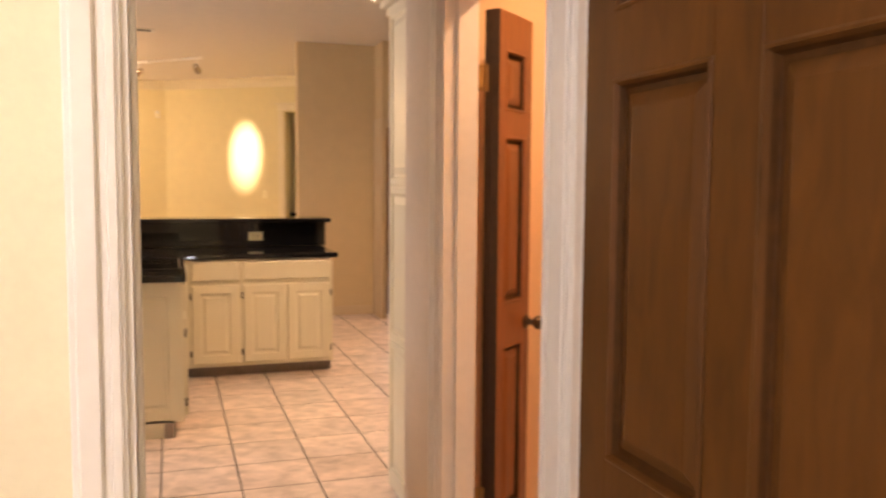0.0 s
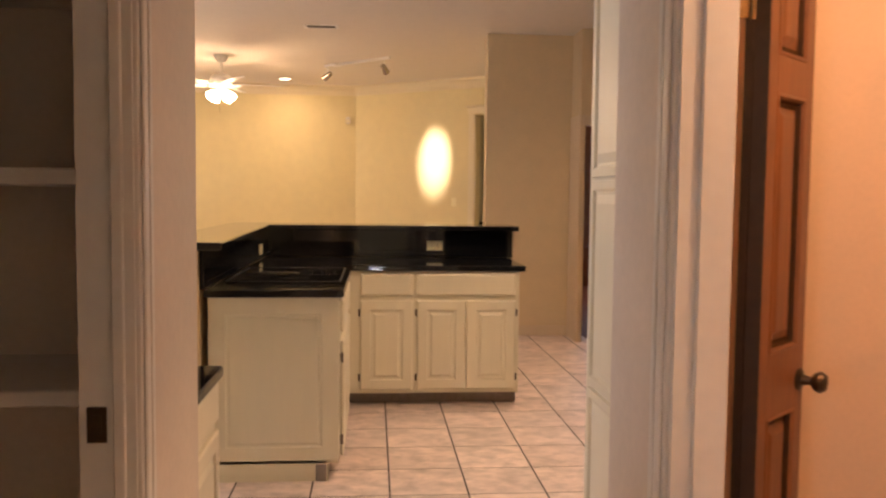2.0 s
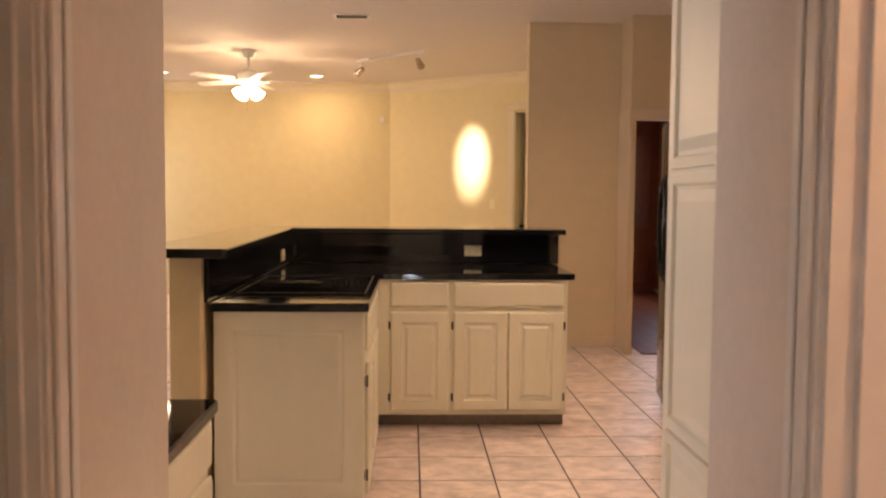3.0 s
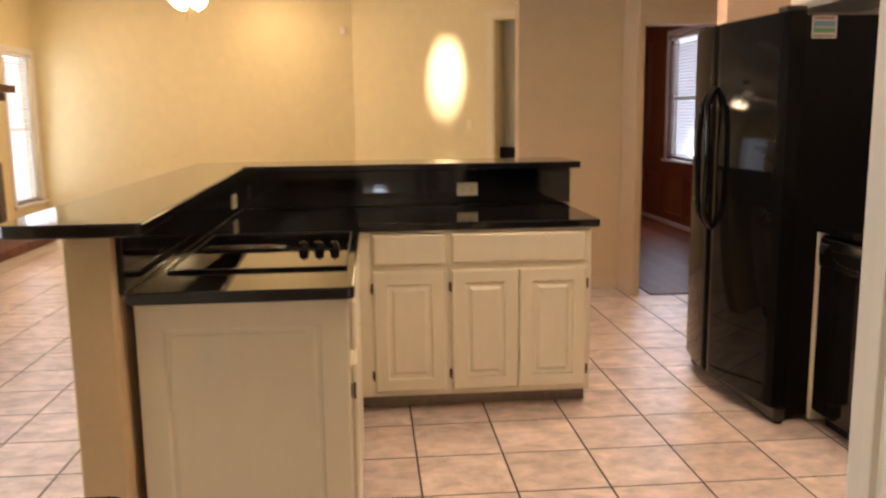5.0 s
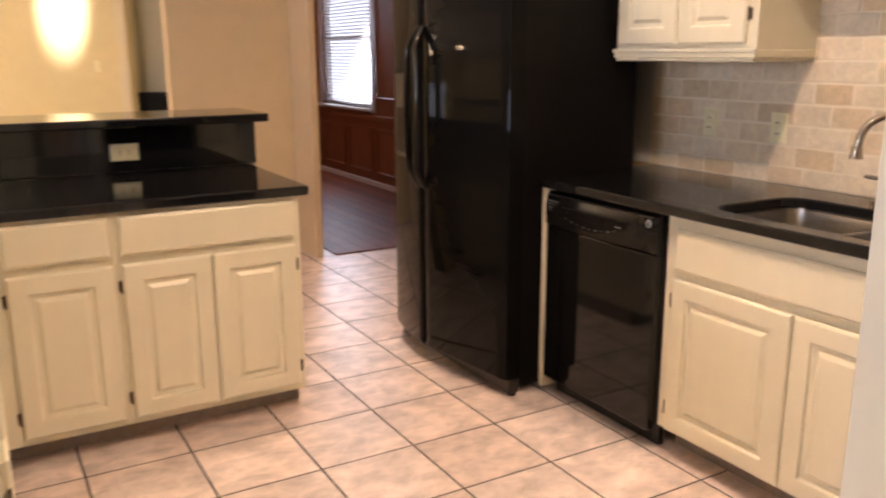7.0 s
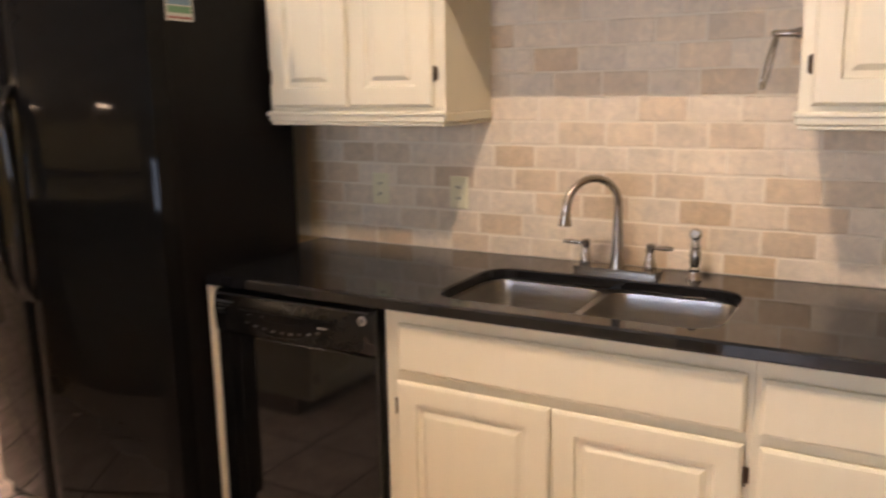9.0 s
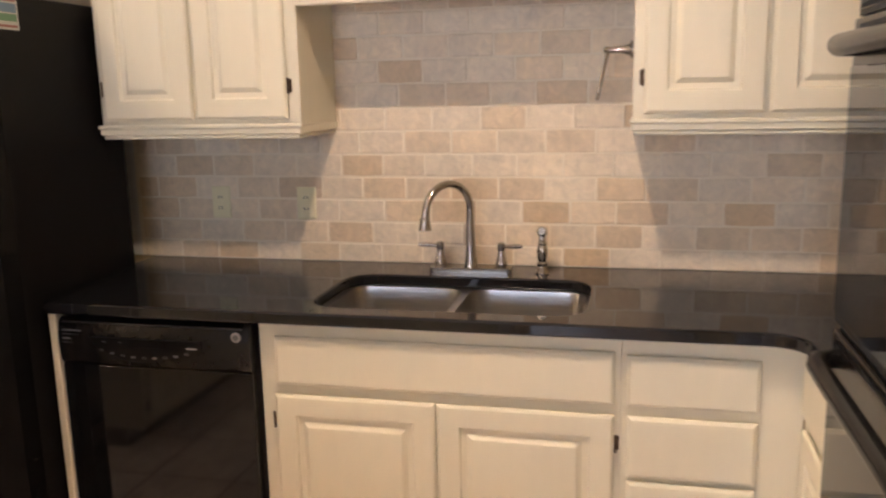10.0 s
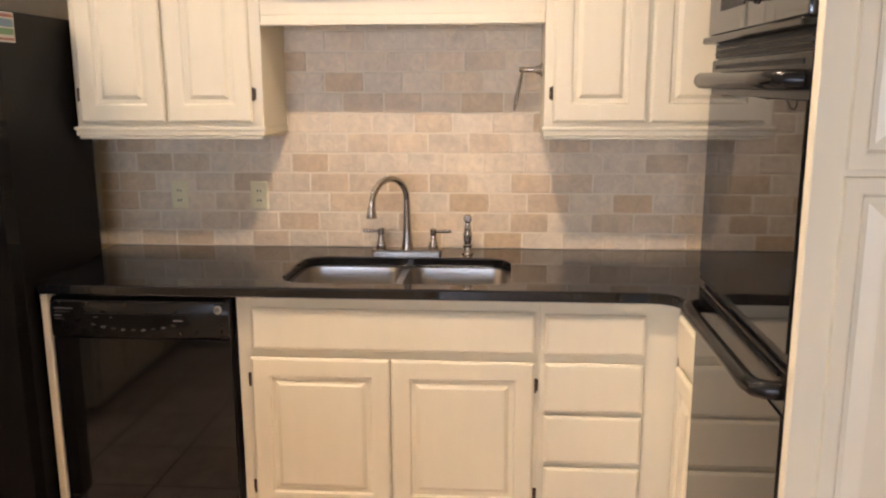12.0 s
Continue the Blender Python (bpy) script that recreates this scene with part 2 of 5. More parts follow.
def sweep(bm, pts, radius, n=12):
    """A tube along points; radius is one number or one per point."""
    pts = [Vector(p) for p in pts]
    rad = radius if isinstance(radius, (list, tuple)) else [radius] * len(pts)
    rings, up = [], None
    for i, p in enumerate(pts):
        t = (pts[min(i + 1, len(pts) - 1)] - pts[max(i - 1, 0)]).normalized()
        if up is None:
            up = t.orthogonal().normalized()
        up = (up - t * up.dot(t)).normalized()
        s = t.cross(up)
        rings.append([bm.verts.new(p + rad[i] * (math.cos(2 * math.pi * k / n) * up + math.sin(2 * math.pi * k / n) * s)) for k in range(n)])
    for a, b in zip(rings, rings[1:]):
        for k in range(n):
            bm.faces.new((a[k], a[(k + 1) % n], b[(k + 1) % n], b[k]))
    bm.faces.new(list(reversed(rings[0])))
    bm.faces.new(rings[-1])
    return bm


def rings_panel(bm, x0, z0, x1, z1, profile, back=None):
    """Nested rectangles in the xz plane, front to -y: rows of (inset, y); the last one is filled. back: y of a closing back."""
    loops = []
    for inset, y in profile:
        loops.append([bm.verts.new(v) for v in ((x0 + inset, y, z0 + inset), (x1 - inset, y, z0 + inset), (x1 - inset, y, z1 - inset), (x0 + inset, y, z1 - inset))])
    for a, b in zip(loops, loops[1:]):
        for k in range(4):
            bm.faces.new((a[k], a[(k + 1) % 4], b[(k + 1) % 4], b[k]))
    bm.faces.new(loops[-1])
    if back is not None:
        bl = [bm.verts.new((v.co.x, back, v.co.z)) for v in loops[0]]
        for k in range(4):
            bm.faces.new((bl[k], bl[(k + 1) % 4], loops[0][(k + 1) % 4], loops[0][k]))
        bm.faces.new(list(reversed(bl)))
    return bm


def prism(bm, outline, z0, z1, holes=()):
    """An upright slab over an outline in xy, with holes."""
    edges = []
    for loop in (outline, *holes):
        vs = [bm.verts.new((x, y, z0)) for x, y in loop]
        edges += [bm.edges.new((vs[k], vs[(k + 1) % len(vs)])) for k in range(len(vs))]
    r = bmesh.ops.triangle_fill(bm, use_beauty=True, use_dissolve=False, edges=edges)
    faces = [f for f in r["geom"] if isinstance(f, bmesh.types.BMFace)]
    e = bmesh.ops.extrude_face_region(bm, geom=faces)
    bmesh.ops.translate(bm, vec=(0, 0, z1 - z0), verts=[v for v in e["geom"] if isinstance(v, bmesh.types.BMVert)])
    bmesh.ops.recalc_face_normals(bm, faces=bm.faces)
    return bm


def fillet(points, radii, n=6):
    """Rounds the corners of a closed outline."""
    out = []
    for i, p in enumerate(points):
        r = radii[i]
        p = Vector(p)
        if not r:
            out.append(tuple(p))
            continue
        a, b = (Vector(points[i - 1]) - p).normalized(), (Vector(points[(i + 1) % len(points)]) - p).normalized()
        for k in range(n + 1):
            s = k / n
            q0, q1 = p + a * r, p + b * r
            out.append(tuple((1 - s) ** 2 * q0 + 2 * s * (1 - s) * p + s * s * q1))
    return out


def part(name, bm, material, parent=None, label="", smooth=False, kind="", m=None):
    bmesh.ops.recalc_face_normals(bm, faces=bm.faces)
    me = bpy.data.meshes.new(name)
    bm.to_mesh(me)
    bm.free()
    me.materials.append(material)
    if smooth:
        for p in me.polygons:
            p.use_smooth = True
        me.set_sharp_from_angle(angle=radians(38))
    ob = new(name, me)
    if parent is not None:
        ob.parent = parent
    if m is not None:
        ob.matrix_basis = m
    return tagged(ob, label, kind=kind)


def thing(name, m, label, category, group="", kind=""):
    ob = new(name)
    ob.empty_display_size = 0.1
    ob.matrix_basis = m
    return tagged(ob, label, category, group, kind)


def setting(name, bm, material, label, category, smooth=False):
    return tagged(part(name, bm, material, smooth=smooth), label, category, kind="structure")


# ---- structure ----
CEIL = 2.90
DOOR_TOP = 2.02
WALL_X = 2.924

# entry room, round the start of the walk
# bounds of an added low opening, whose glow the black upstand reflects
PN0, PN1, PNZ0, PNZ1 = 0.345, 0.525, 0.11, 0.27
bm = B(-1.6, 0.35, 0, PN0, 0.47, CEIL)
box(bm, PN1, 0.35, 0, 1.16, 0.47, CEIL)
box(bm, PN0, 0.35, 0, PN1, 0.47, PNZ0)
box(bm, PN0, 0.35, PNZ1, PN1, 0.47, CEIL)
setting("wall_entry_back", bm, M_WALL_ENTRY, "cream painted entry wall with a small low opening added for the glint", "wall")
bm = B(-1.72, 0.35, 0, -1.6, 3.43, 0.9)
setting("wall_entry_west", box(box(box(bm, -1.72, 0.35, 0.9, -1.6, 0.9, CEIL), -1.72, 2.1, 0.9, -1.6, 3.43, CEIL), -1.72, 0.9, 2.2, -1.6, 2.1, CEIL), M_WALL_ENTRY, "cream painted entry wall with a window opening", "wall")
setting("wall_entry_east", B(1.04, 0.47, 0, 1.16, 3.30, CEIL), M_WALL_ENTRY, "cream painted entry wall", "wall")
bm = B(-1.6, 3.31, 0, 0.103, 3.43, CEIL)
box(bm, 0.965, 3.31, 0, 1.04, 3.43, CEIL)
box(bm, 0.103, 3.31, DOOR_TOP + 0.02, 0.965, 3.43, CEIL)
setting("wall_entry_north", bm, M_WALL_ENTRY, "cream painted wall with the kitchen passage doorway", "wall")
setting("floor_entry", B(-1.72, 0.35, -0.1, 1.16, 3.37, -0.002), M_CARPET, "beige entry floor", "floor")
setting("ceiling_entry", B(-1.72, 0.35, CEIL, 1.16, 3.43, CEIL + 0.1), M_CEIL, "flat white entry ceiling", "ceiling")


def casing_strip(bm, x0, x1, y, z0, z1, out):
    """A moulded casing board upright on a wall facing -y (out=-1) or +y (out=1)."""
    w = x1 - x0
    box(bm, x0, y, z0, x1, y + out * 0.014, z1, 0.002)
    box(bm, x0 + 0.12 * w, y + out * 0.014, z0, x1 - 0.45 * w, y + out * 0.022, z1, 0.003)
    box(bm, x1 - 0.30 * w, y + out * 0.014, z0, x1 - 0.08 * w, y + out * 0.019, z1, 0.003)


# passage doorway: jambs and casings
bm = bmesh.new()
box(bm, 0.103, 3.305, 0, 0.123, 3.435, DOOR_TOP)
box(bm, 0.945, 3.305, 0, 0.965, 3.435, DOOR_TOP)
box(bm, 0.123, 3.305, DOOR_TOP, 0.945, 3.435, DOOR_TOP + 0.02)
box(bm, 0.123, 3.36, 0, 0.133, 3.39, DOOR_TOP, 0.002)
casing_strip(bm, 0.033, 0.113, 3.31, 0, DOOR_TOP + 0.09, -1)
casing_strip(bm, 0.955, 1.035, 3.31, 0, DOOR_TOP + 0.09, -1)
box(bm, 0.114, 3.29, DOOR_TOP + 0.01, 0.954, 3.31, DOOR_TOP + 0.09, 0.003)
casing_strip(bm, 0.033, 0.113, 3.43, 0, DOOR_TOP + 0.09, 1)
casing_strip(bm, 0.948, 1.034, 3.43, 0, DOOR_TOP + 0.09, 1)
setting("door_frame_passage", bm, M_TRIM, "white painted moulded door casing of the passage", "door frame")

# passage: east wall with the closet doorway, up to the tall cabinet
bm = B(1.04, 3.43, 0, 1.16, 3.77, CEIL)
box(bm, 1.04, 4.595, 0, 1.16, 5.05, CEIL)
box(bm, 1.04, 3.77, DOOR_TOP + 0.02, 1.16, 4.595, CEIL)
setting("wall_passage_east", bm, M_PIER, "warm beige passage wall with a narrow closet doorway", "wall")
bm = bmesh.new()
box(bm, 1.035, 3.77, 0, 1.165, 3.79, DOOR_TOP)
box(bm, 1.035, 4.575, 0, 1.152, 4.595, DOOR_TOP)
box(bm, 1.079, 4.562, 0, 1.152, 4.575, DOOR_TOP, 0.002)
box(bm, 1.035, 3.79, DOOR_TOP, 1.165, 4.575, DOOR_TOP + 0.02)
for y0, y1 in ((3.645, 3.778), (4.588, 4.681)):
    box(bm, 1.024, y0, 0, 1.04, y1, DOOR_TOP + 0.09, 0.002)
    box(bm, 1.015, y0 + 0.012, 0, 1.024, y0 + 0.045, DOOR_TOP + 0.09, 0.003)
    box(bm, 1.018, y1 - 0.03, 0, 1.024, y1 - 0.008, DOOR_TOP + 0.09, 0.002)
box(bm, 1.02, 3.779, DOOR_TOP + 0.01, 1.04, 4.587, DOOR_TOP + 0.09, 0.003)
setting("door_frame_closet", bm, M_TRIM, "white painted casing of the narrow closet door", "door frame")
CLOSET = "peach painted closet wall under a warm lamp"
setting("wall_closet_east", B(2.05, 3.47, 0, 2.15, 5.0, 2.6), M_WALL_PEACH, CLOSET, "wall")
setting("wall_closet_south", B(1.16, 3.40, 0, 2.15, 3.47, 2.6), M_WALL_PEACH, CLOSET, "wall")
setting("wall_closet_north", B(1.16, 5.0, 0, 2.15, 5.05, 2.6), M_WALL_PEACH, CLOSET, "wall")
setting("ceiling_closet", B(1.16, 3.43, 2.6, 2.05, 5.0, 2.66), M_CEIL, "low white closet ceiling", "ceiling")

# passage: west wall with the pantry doorway
PX = -0.07
bm = B(PX - 0.095, 3.43, 0, PX, 3.62, CEIL)
box(bm, PX - 0.095, 4.50, 0, PX, 5.068, CEIL)
box(bm, PX - 0.095, 3.62, DOOR_TOP + 0.02, PX, 4.50, CEIL)
setting("wall_passage_west", bm, M_PIER, "warm beige passage wall beside the pantry", "wall")
bm = bmesh.new()
box(bm, PX - 0.1, 4.484, 0, PX + 0.006, 4.50, DOOR_TOP)
box(bm, PX - 0.034, 4.472, 0, PX - 0.012, 4.484, DOOR_TOP, 0.002)
box(bm, PX - 0.1, 3.62, 0, PX + 0.006, 3.64, DOOR_TOP)
box(bm, PX - 0.1, 3.64, DOOR_TOP, PX + 0.006, 4.484, DOOR_TOP + 0.02)
for y0, y1 in ((3.53, 3.625), (4.492, 4.585)):
    box(bm, PX, y0, 0, PX + 0.015, y1, DOOR_TOP + 0.09, 0.002)
    box(bm, PX + 0.015, y0 + 0.012, 0, PX + 0.023, y0 + 0.042, DOOR_TOP + 0.09, 0.003)
    box(bm, PX + 0.015, y1 - 0.03, 0, PX + 0.020, y1 - 0.008, DOOR_TOP + 0.09, 0.002)
box(bm, PX, 3.626, DOOR_TOP + 0.01, PX + 0.02, 4.491, DOOR_TOP + 0.09, 0.003)
fr = setting("door_frame_pantry", bm, M_TRIM, "white painted pantry door frame with a black strike plate", "door frame")
bm = B(PX - 0.086, 4.4795, 0.855, PX - 0.048, 4.484, 0.925, 0.002, 2)
box(bm, PX - 0.076, 4.4785, 0.87, PX - 0.058, 4.4797, 0.91)
part("strike_plate", bm, M_BRONZE, fr, "black bronze strike plate")
bm = B(-1.05, 3.43, 0, -0.98, 5.068, CEIL)
box(bm, -0.98, 5.0, 0, PX - 0.095, 5.068, CEIL)
setting("wall_pantry", bm, M_PIER, "plain pantry walls in shade", "wall")

# kitchen and living walls
setting("wall_sink", B(WALL_X + 0.002, 4.95, 0, WALL_X + 0.12, 8.80, CEIL), M_WALL_BEIGE, "beige painted wall behind the sink run", "wall")
setting("wall_oven_back", B(1.16, 5.05, 0, WALL_X, 5.06, CEIL), M_WALL_BEIGE, "beige wall behind the oven cabinet", "wall")
setting("wall_fridge_side", B(2.20, 8.68, 0, WALL_X, 8.80, CEIL, 0.004), M_WALL_PEACH, "peach beige partition beside the refrigerator", "wall")
bm = B(1.46, 10.73, 0, 2.33, 10.87, CEIL, 0.004)
box(bm, 2.290, 10.38, 0, 2.33, 10.729, CEIL)
box(bm, 2.33, 10.38, DOOR_TOP, 3.25, 10.50, CEIL)
box(bm, 3.25, 8.80, 0, 3.37, 10.50, CEIL)
setting("wall_study_south", bm, M_WALL_BEIGE, "beige wall with the wood panelled study doorway", "wall")
setting("wall_hall_end", B(WALL_X, 8.80, 0, 3.25, 8.92, CEIL), M_WALL_BEIGE, "beige wall behind the refrigerator", "wall")
bm = bmesh.new()
box(bm, 2.276, 10.36, 0, 2.289, 10.72, DOOR_TOP + 0.09, 0.003)
box(bm, 2.290, 10.362, 0, 2.318, 10.379, DOOR_TOP + 0.09, 0.003)
box(bm, 2.319, 10.362, DOOR_TOP, 3.25, 10.379, DOOR_TOP + 0.09, 0.003)
box(bm, 2.331, 10.381, 0, 2.338, 10.50, DOOR_TOP)
setting("door_frame_study", bm, M_BEIGETRIM, "cream painted casing of the study doorway", "door frame")
setting("baseboard", B(1.462, 10.712, 0, 2.284, 10.73, 0.10, 0.004), M_BEIGETRIM, "cream painted baseboard along the beige wall", "baseboard")

# living room shell
LX, FY = -3.65, 14.75
WY0, WY1, WZ0, WZ1 = 13.90, 14.64, 0.44, 2.14
bm = B(LX - 0.14, 5.09, 0, LX, 6.3, CEIL)
box(bm, LX - 0.14, 8.3, 0, LX, WY0, CEIL)
box(bm, LX - 0.14, 6.3, 0, LX, 8.3, 0.5)
box(bm, LX - 0.14, 6.3, 2.15, LX, 8.3, CEIL)
box(bm, LX - 0.14, WY1, 0, LX, FY + 0.12, CEIL)
box(bm, LX - 0.14, WY0, 0, LX, WY1, WZ0)
box(bm, LX - 0.14, WY0, WZ1, LX, WY1, CEIL)
setting("wall_living_west", bm, M_WALL, "pale yellow living room wall with a tall window", "wall")
setting("wall_living_north", B(LX, FY, 0, 0.14, FY + 0.12, CEIL), M_WALL, "pale yellow living room wall washed by ceiling lamps", "wall")
setting("wall_living_south", B(LX, 5.0, 0, -1.05, 5.068, CEIL), M_WALL, "pale yellow living room wall", "wall")
# slanted wall, local x along it, from the north wall towards the bar niche
SL_A, SL_B = Vector((0.13, 14.75, 0)), Vector((2.131, 13.335, 0))
SLANT = Matrix.Translation(SL_A) @ Matrix.Rotation(math.atan2(SL_B.y - SL_A.y, SL_B.x - SL_A.x), 4, "Z")
SL_LEN = (SL_B - SL_A).length
NI0, NI1, NIZ = 1.93, 2.35, 2.42
bm = B(0, 0, 0, NI0, 0.12, CEIL)
box(bm, NI0, 0, NIZ, NI1, 0.12, CEIL)
box(bm, NI1, 0, 0, SL_LEN, 0.12, CEIL)
w = setting("wall_living_slant", bm, M_WALL, "pale yellow slanted wall with a bright pool of light", "wall")
w.matrix_basis = SLANT
bm = B(NI0 - 0.09, -0.016, 0, NI0, 0, NIZ + 0.08, 0.003)
box(bm, NI0 - 0.01, -0.004, 0, NI0 + 0.012, 0.12, NIZ)
box(bm, NI0 - 0.10, -0.03, NIZ + 0.02, NI1 + 0.1, 0, NIZ + 0.10, 0.01, 2)
box(bm, NI0 - 0.13, -0.05, NIZ + 0.10, NI1 + 0.13, 0, NIZ + 0.125, 0.006, 2)
w = setting("trim_bar_niche", bm, M_CROWN, "cream moulded surround of the bar niche", "trim")
w.matrix_basis = SLANT
bm = B(NI0 - 0.1, 0.30, 0, NI1 + 0.1, 0.36, CEIL)
box(bm, NI0 - 0.1, 0.12, 0, NI0 - 0.03, 0.30, CEIL)
box(bm, NI1 + 0.03, 0.12, 0, NI1 + 0.1, 0.30, CEIL)
w = setting("wall_bar_niche", bm, M_GREYWALL, "grey green wall inside the bar niche", "wall")
w.matrix_basis = SLANT

setting("wall_living_east", B(2.08, 10.87, 0, 2.20, 13.4, CEIL), M_WALL, "pale yellow wall beyond the beige corner", "wall")
setting("ceiling", B(LX - 0.14, 3.43, CEIL, 3.6, 16.2, CEIL + 0.1), M_CEIL, "textured off-white ceiling over kitchen and living room", "ceiling")


def crown(name, length, m, label):
    """Crown moulding along local x under the ceiling, on a wall facing -y."""
    prof = [(0, -0.13), (-0.014, -0.13), (-0.018, -0.115), (-0.03, -0.105), (-0.045, -0.07), (-0.075, -0.04), (-0.105, -0.028), (-0.112, -0.012), (-0.112, 0), (0, 0)]
    bm = bmesh.new()
    a = [bm.verts.new((0, y, CEIL + z)) for y, z in prof]
    b = [bm.verts.new((length, y, CEIL + z)) for y, z in prof]
    for k in range(len(prof)):
        bm.faces.new((a[k], a[(k + 1) % len(prof)], b[(k + 1) % len(prof)], b[k]))
    bm.faces.new(a)
    bm.faces.new(list(reversed(b)))
    ob = setting(name, bm, M_CROWN, label, "crown moulding")
    ob.matrix_basis = m


crown("crown_moulding_north", 0.13 - LX, pose(LX, FY, 0), "cream crown moulding along the far living wall")
crown("crown_moulding_slant", SL_LEN, SLANT, "cream crown moulding along the slanted wall")
crown("crown_moulding_west", FY - 5.1, pose(LX, 5.1, 0, 0, 0, 90), "cream crown moulding along the window wall")

# study behind the doorway
SX, SY0, SY1, SZ0, SZ1 = 4.0, 13.05, 14.40, 0.82, 2.30
bm = B(2.44, 12.0, 0, 2.50, 15.2, CEIL)
box(bm, 2.30, 10.73, 0, 2.345, 12.0, CEIL)
box(bm, 2.345, 11.94, 0, 2.44, 12.0, CEIL)
box(bm, 2.44, 15.2, 0, SX + 0.12, 15.3, CEIL)
box(bm, 3.25, 10.44, 0, SX + 0.12, 10.50, CEIL)
box(bm, SX, 10.50, 0, SX + 0.12, SY0, CEIL)
box(bm, SX, SY1, 0, SX + 0.12, 15.2, CEIL)
box(bm, SX, SY0, 0, SX + 0.12, SY1, SZ0)
box(bm, SX, SY0, SZ1, SX + 0.12, SY1, CEIL)
st = setting("wall_study", bm, M_PANELWOOD, "red brown wood panelled study walls", "wall")
setting("ceiling_study", B(2.50, 10.50, 2.6, SX, 15.2, 2.66), M_CEIL, "study ceiling", "ceiling")


def wall_panel(x0, z0, x1, z1):
    return rings_panel(bmesh.new(), x0, z0, x1, z1, [(0, 0), (0, -0.014), (0.018, -0.018), (0.03, -0.004), (0.05, -0.004)])


for k in range(5):
    y1 = 15.1 - 0.72 * k
    part("panel", wall_panel(0, 0.14, 0.62, 0.62), M_PANELWOOD, st, m=pose(SX, y1, 0, 0, 0, -90))
    if y1 > SY1 + 0.3 or y1 < SY0:
        part("panel", wall_panel(0, 0.92, 0.62, 2.3), M_PANELWOOD, st, m=pose(SX, y1, 0, 0, 0, -90))
for k in range(2):
    part("panel", wall_panel(0, 0.14, 0.62, 0.62), M_PANELWOOD, st, m=pose(2.56 + 0.7 * k, 15.2, 0))
    part("panel", wall_panel(0, 0.92, 0.62, 2.3), M_PANELWOOD, st, m=pose(2.56 + 0.7 * k, 15.2, 0))
part("chair_rail", B(SX - 0.035, 10.5, 0.70, SX, 15.2, 0.76, 0.01, 2), M_PANELWOOD, st)
part("baseboard", B(SX - 0.018, 10.5, 0, SX, 15.2, 0.06, 0.004), M_TRIM, st, "pale shoe moulding")


def window(name, y0, y1, z0, z1, m, label, backdrop, tilt=-28):
    """A sash window with blinds in a wall facing local -y; local x runs along the wall."""
    w = y1 - y0
    t = thing(name, m, label, "window", kind="structure")
    bm = bmesh.new()
    for a, b, c, d in ((0, z0, 0.04, z1), (w - 0.04, z0, w, z1), (0.04, z0, w - 0.04, z0 + 0.04), (0.04, z1 - 0.04, w - 0.04, z1), (0.04, (z0 + z1) / 2 - 0.015, w - 0.04, (z0 + z1) / 2 + 0.015)):
        box(bm, a, 0.05, b, c, 0.09, d, 0.003)
    f = part("window_frame", bm, M_TRIM, t)
    bm = bmesh.new()
    box(bm, -0.07, -0.015, z0 - 0.05, -0.002, 0, z1 + 0.07, 0.004)
    box(bm, w + 0.002, -0.015, z0 - 0.05, w + 0.07, 0, z1 + 0.07, 0.004)
    box(bm, -0.001, -0.015, z1 + 0.001, w + 0.001, 0, z1 + 0.07, 0.004)
    part("casing", bm, M_TRIM, t)
    part("window_sill", B(-0.08, -0.05, z0 - 0.03, w + 0.08, 0.05, z0, 0.006, 2), M_TRIM, t)
    for k in range(2):
        zz0 = z0 + 0.04 + k * ((z1 - z0) / 2 - 0.025)
        g = part("pane", B(0.04, 0.068, zz0, w - 0.04, 0.072, zz0 + (z1 - z0) / 2 - 0.055), M_GLASS, f)
        g.visible_shadow = False
    n = int((z1 - z0 - 0.08) / 0.036)
    bl = part("head_rail", B(0.01, 0.005, z1 - 0.045, w - 0.01, 0.045, z1 - 0.002, 0.004), M_BLIND, t)
    slat = None
    for k in range(n):
        mm = pose(0.012, 0.026, z0 + 0.03 + 0.036 * k, tilt)
        if slat is None:
            slat = part("slat", B(0, -0.017, -0.001, w - 0.024, 0.017, 0.001), M_BLIND, bl, m=mm)
        else:
            ob = new("slat", slat.data)
            ob.parent, ob.matrix_basis = bl, mm
    for xx in (0.15, w - 0.15):
        part("cord", cyl(bmesh.new(), (xx, 0.026, z0 + 0.02), (xx, 0.026, z1 - 0.03), 0.0015, n=6), M_BLIND, bl)
    bk = tagged(part("backdrop", B(-1.6, 0.7, z0 - 1.5, w + 1.6, 0.72, z1 + 1.5), backdrop), "bright daylight outside the blinds", "backdrop", kind="structure")
    bk.matrix_basis = m


window("window_1", WY0, WY1, WZ0, WZ1, pose(LX, WY0, 0, 0, 0, 90), "tall window with white blinds, glowing with daylight", M_GLOW_DAY, -46)
window("window_2", SY0, SY1, SZ0, SZ1, pose(SX, SY1, 0, 0, 0, -90), "study window with white horizontal blinds and a pale frame", M_GLOW_GREEN)
# unseen window, added to go with the cool fill on the kitchen
window("added_window", 6.3, 8.3, 0.5, 2.15, pose(LX, 6.3, 0, 0, 0, 90), "added unseen breakfast window with white blinds, for cool daylight from the west", M_GLOW_DAY)
window("window_3", 0.9, 2.1, 0.9, 2.2, pose(-1.6, 0.9, 0, 0, 0, 90), "entry window with white blinds", M_GLOW_DAY)

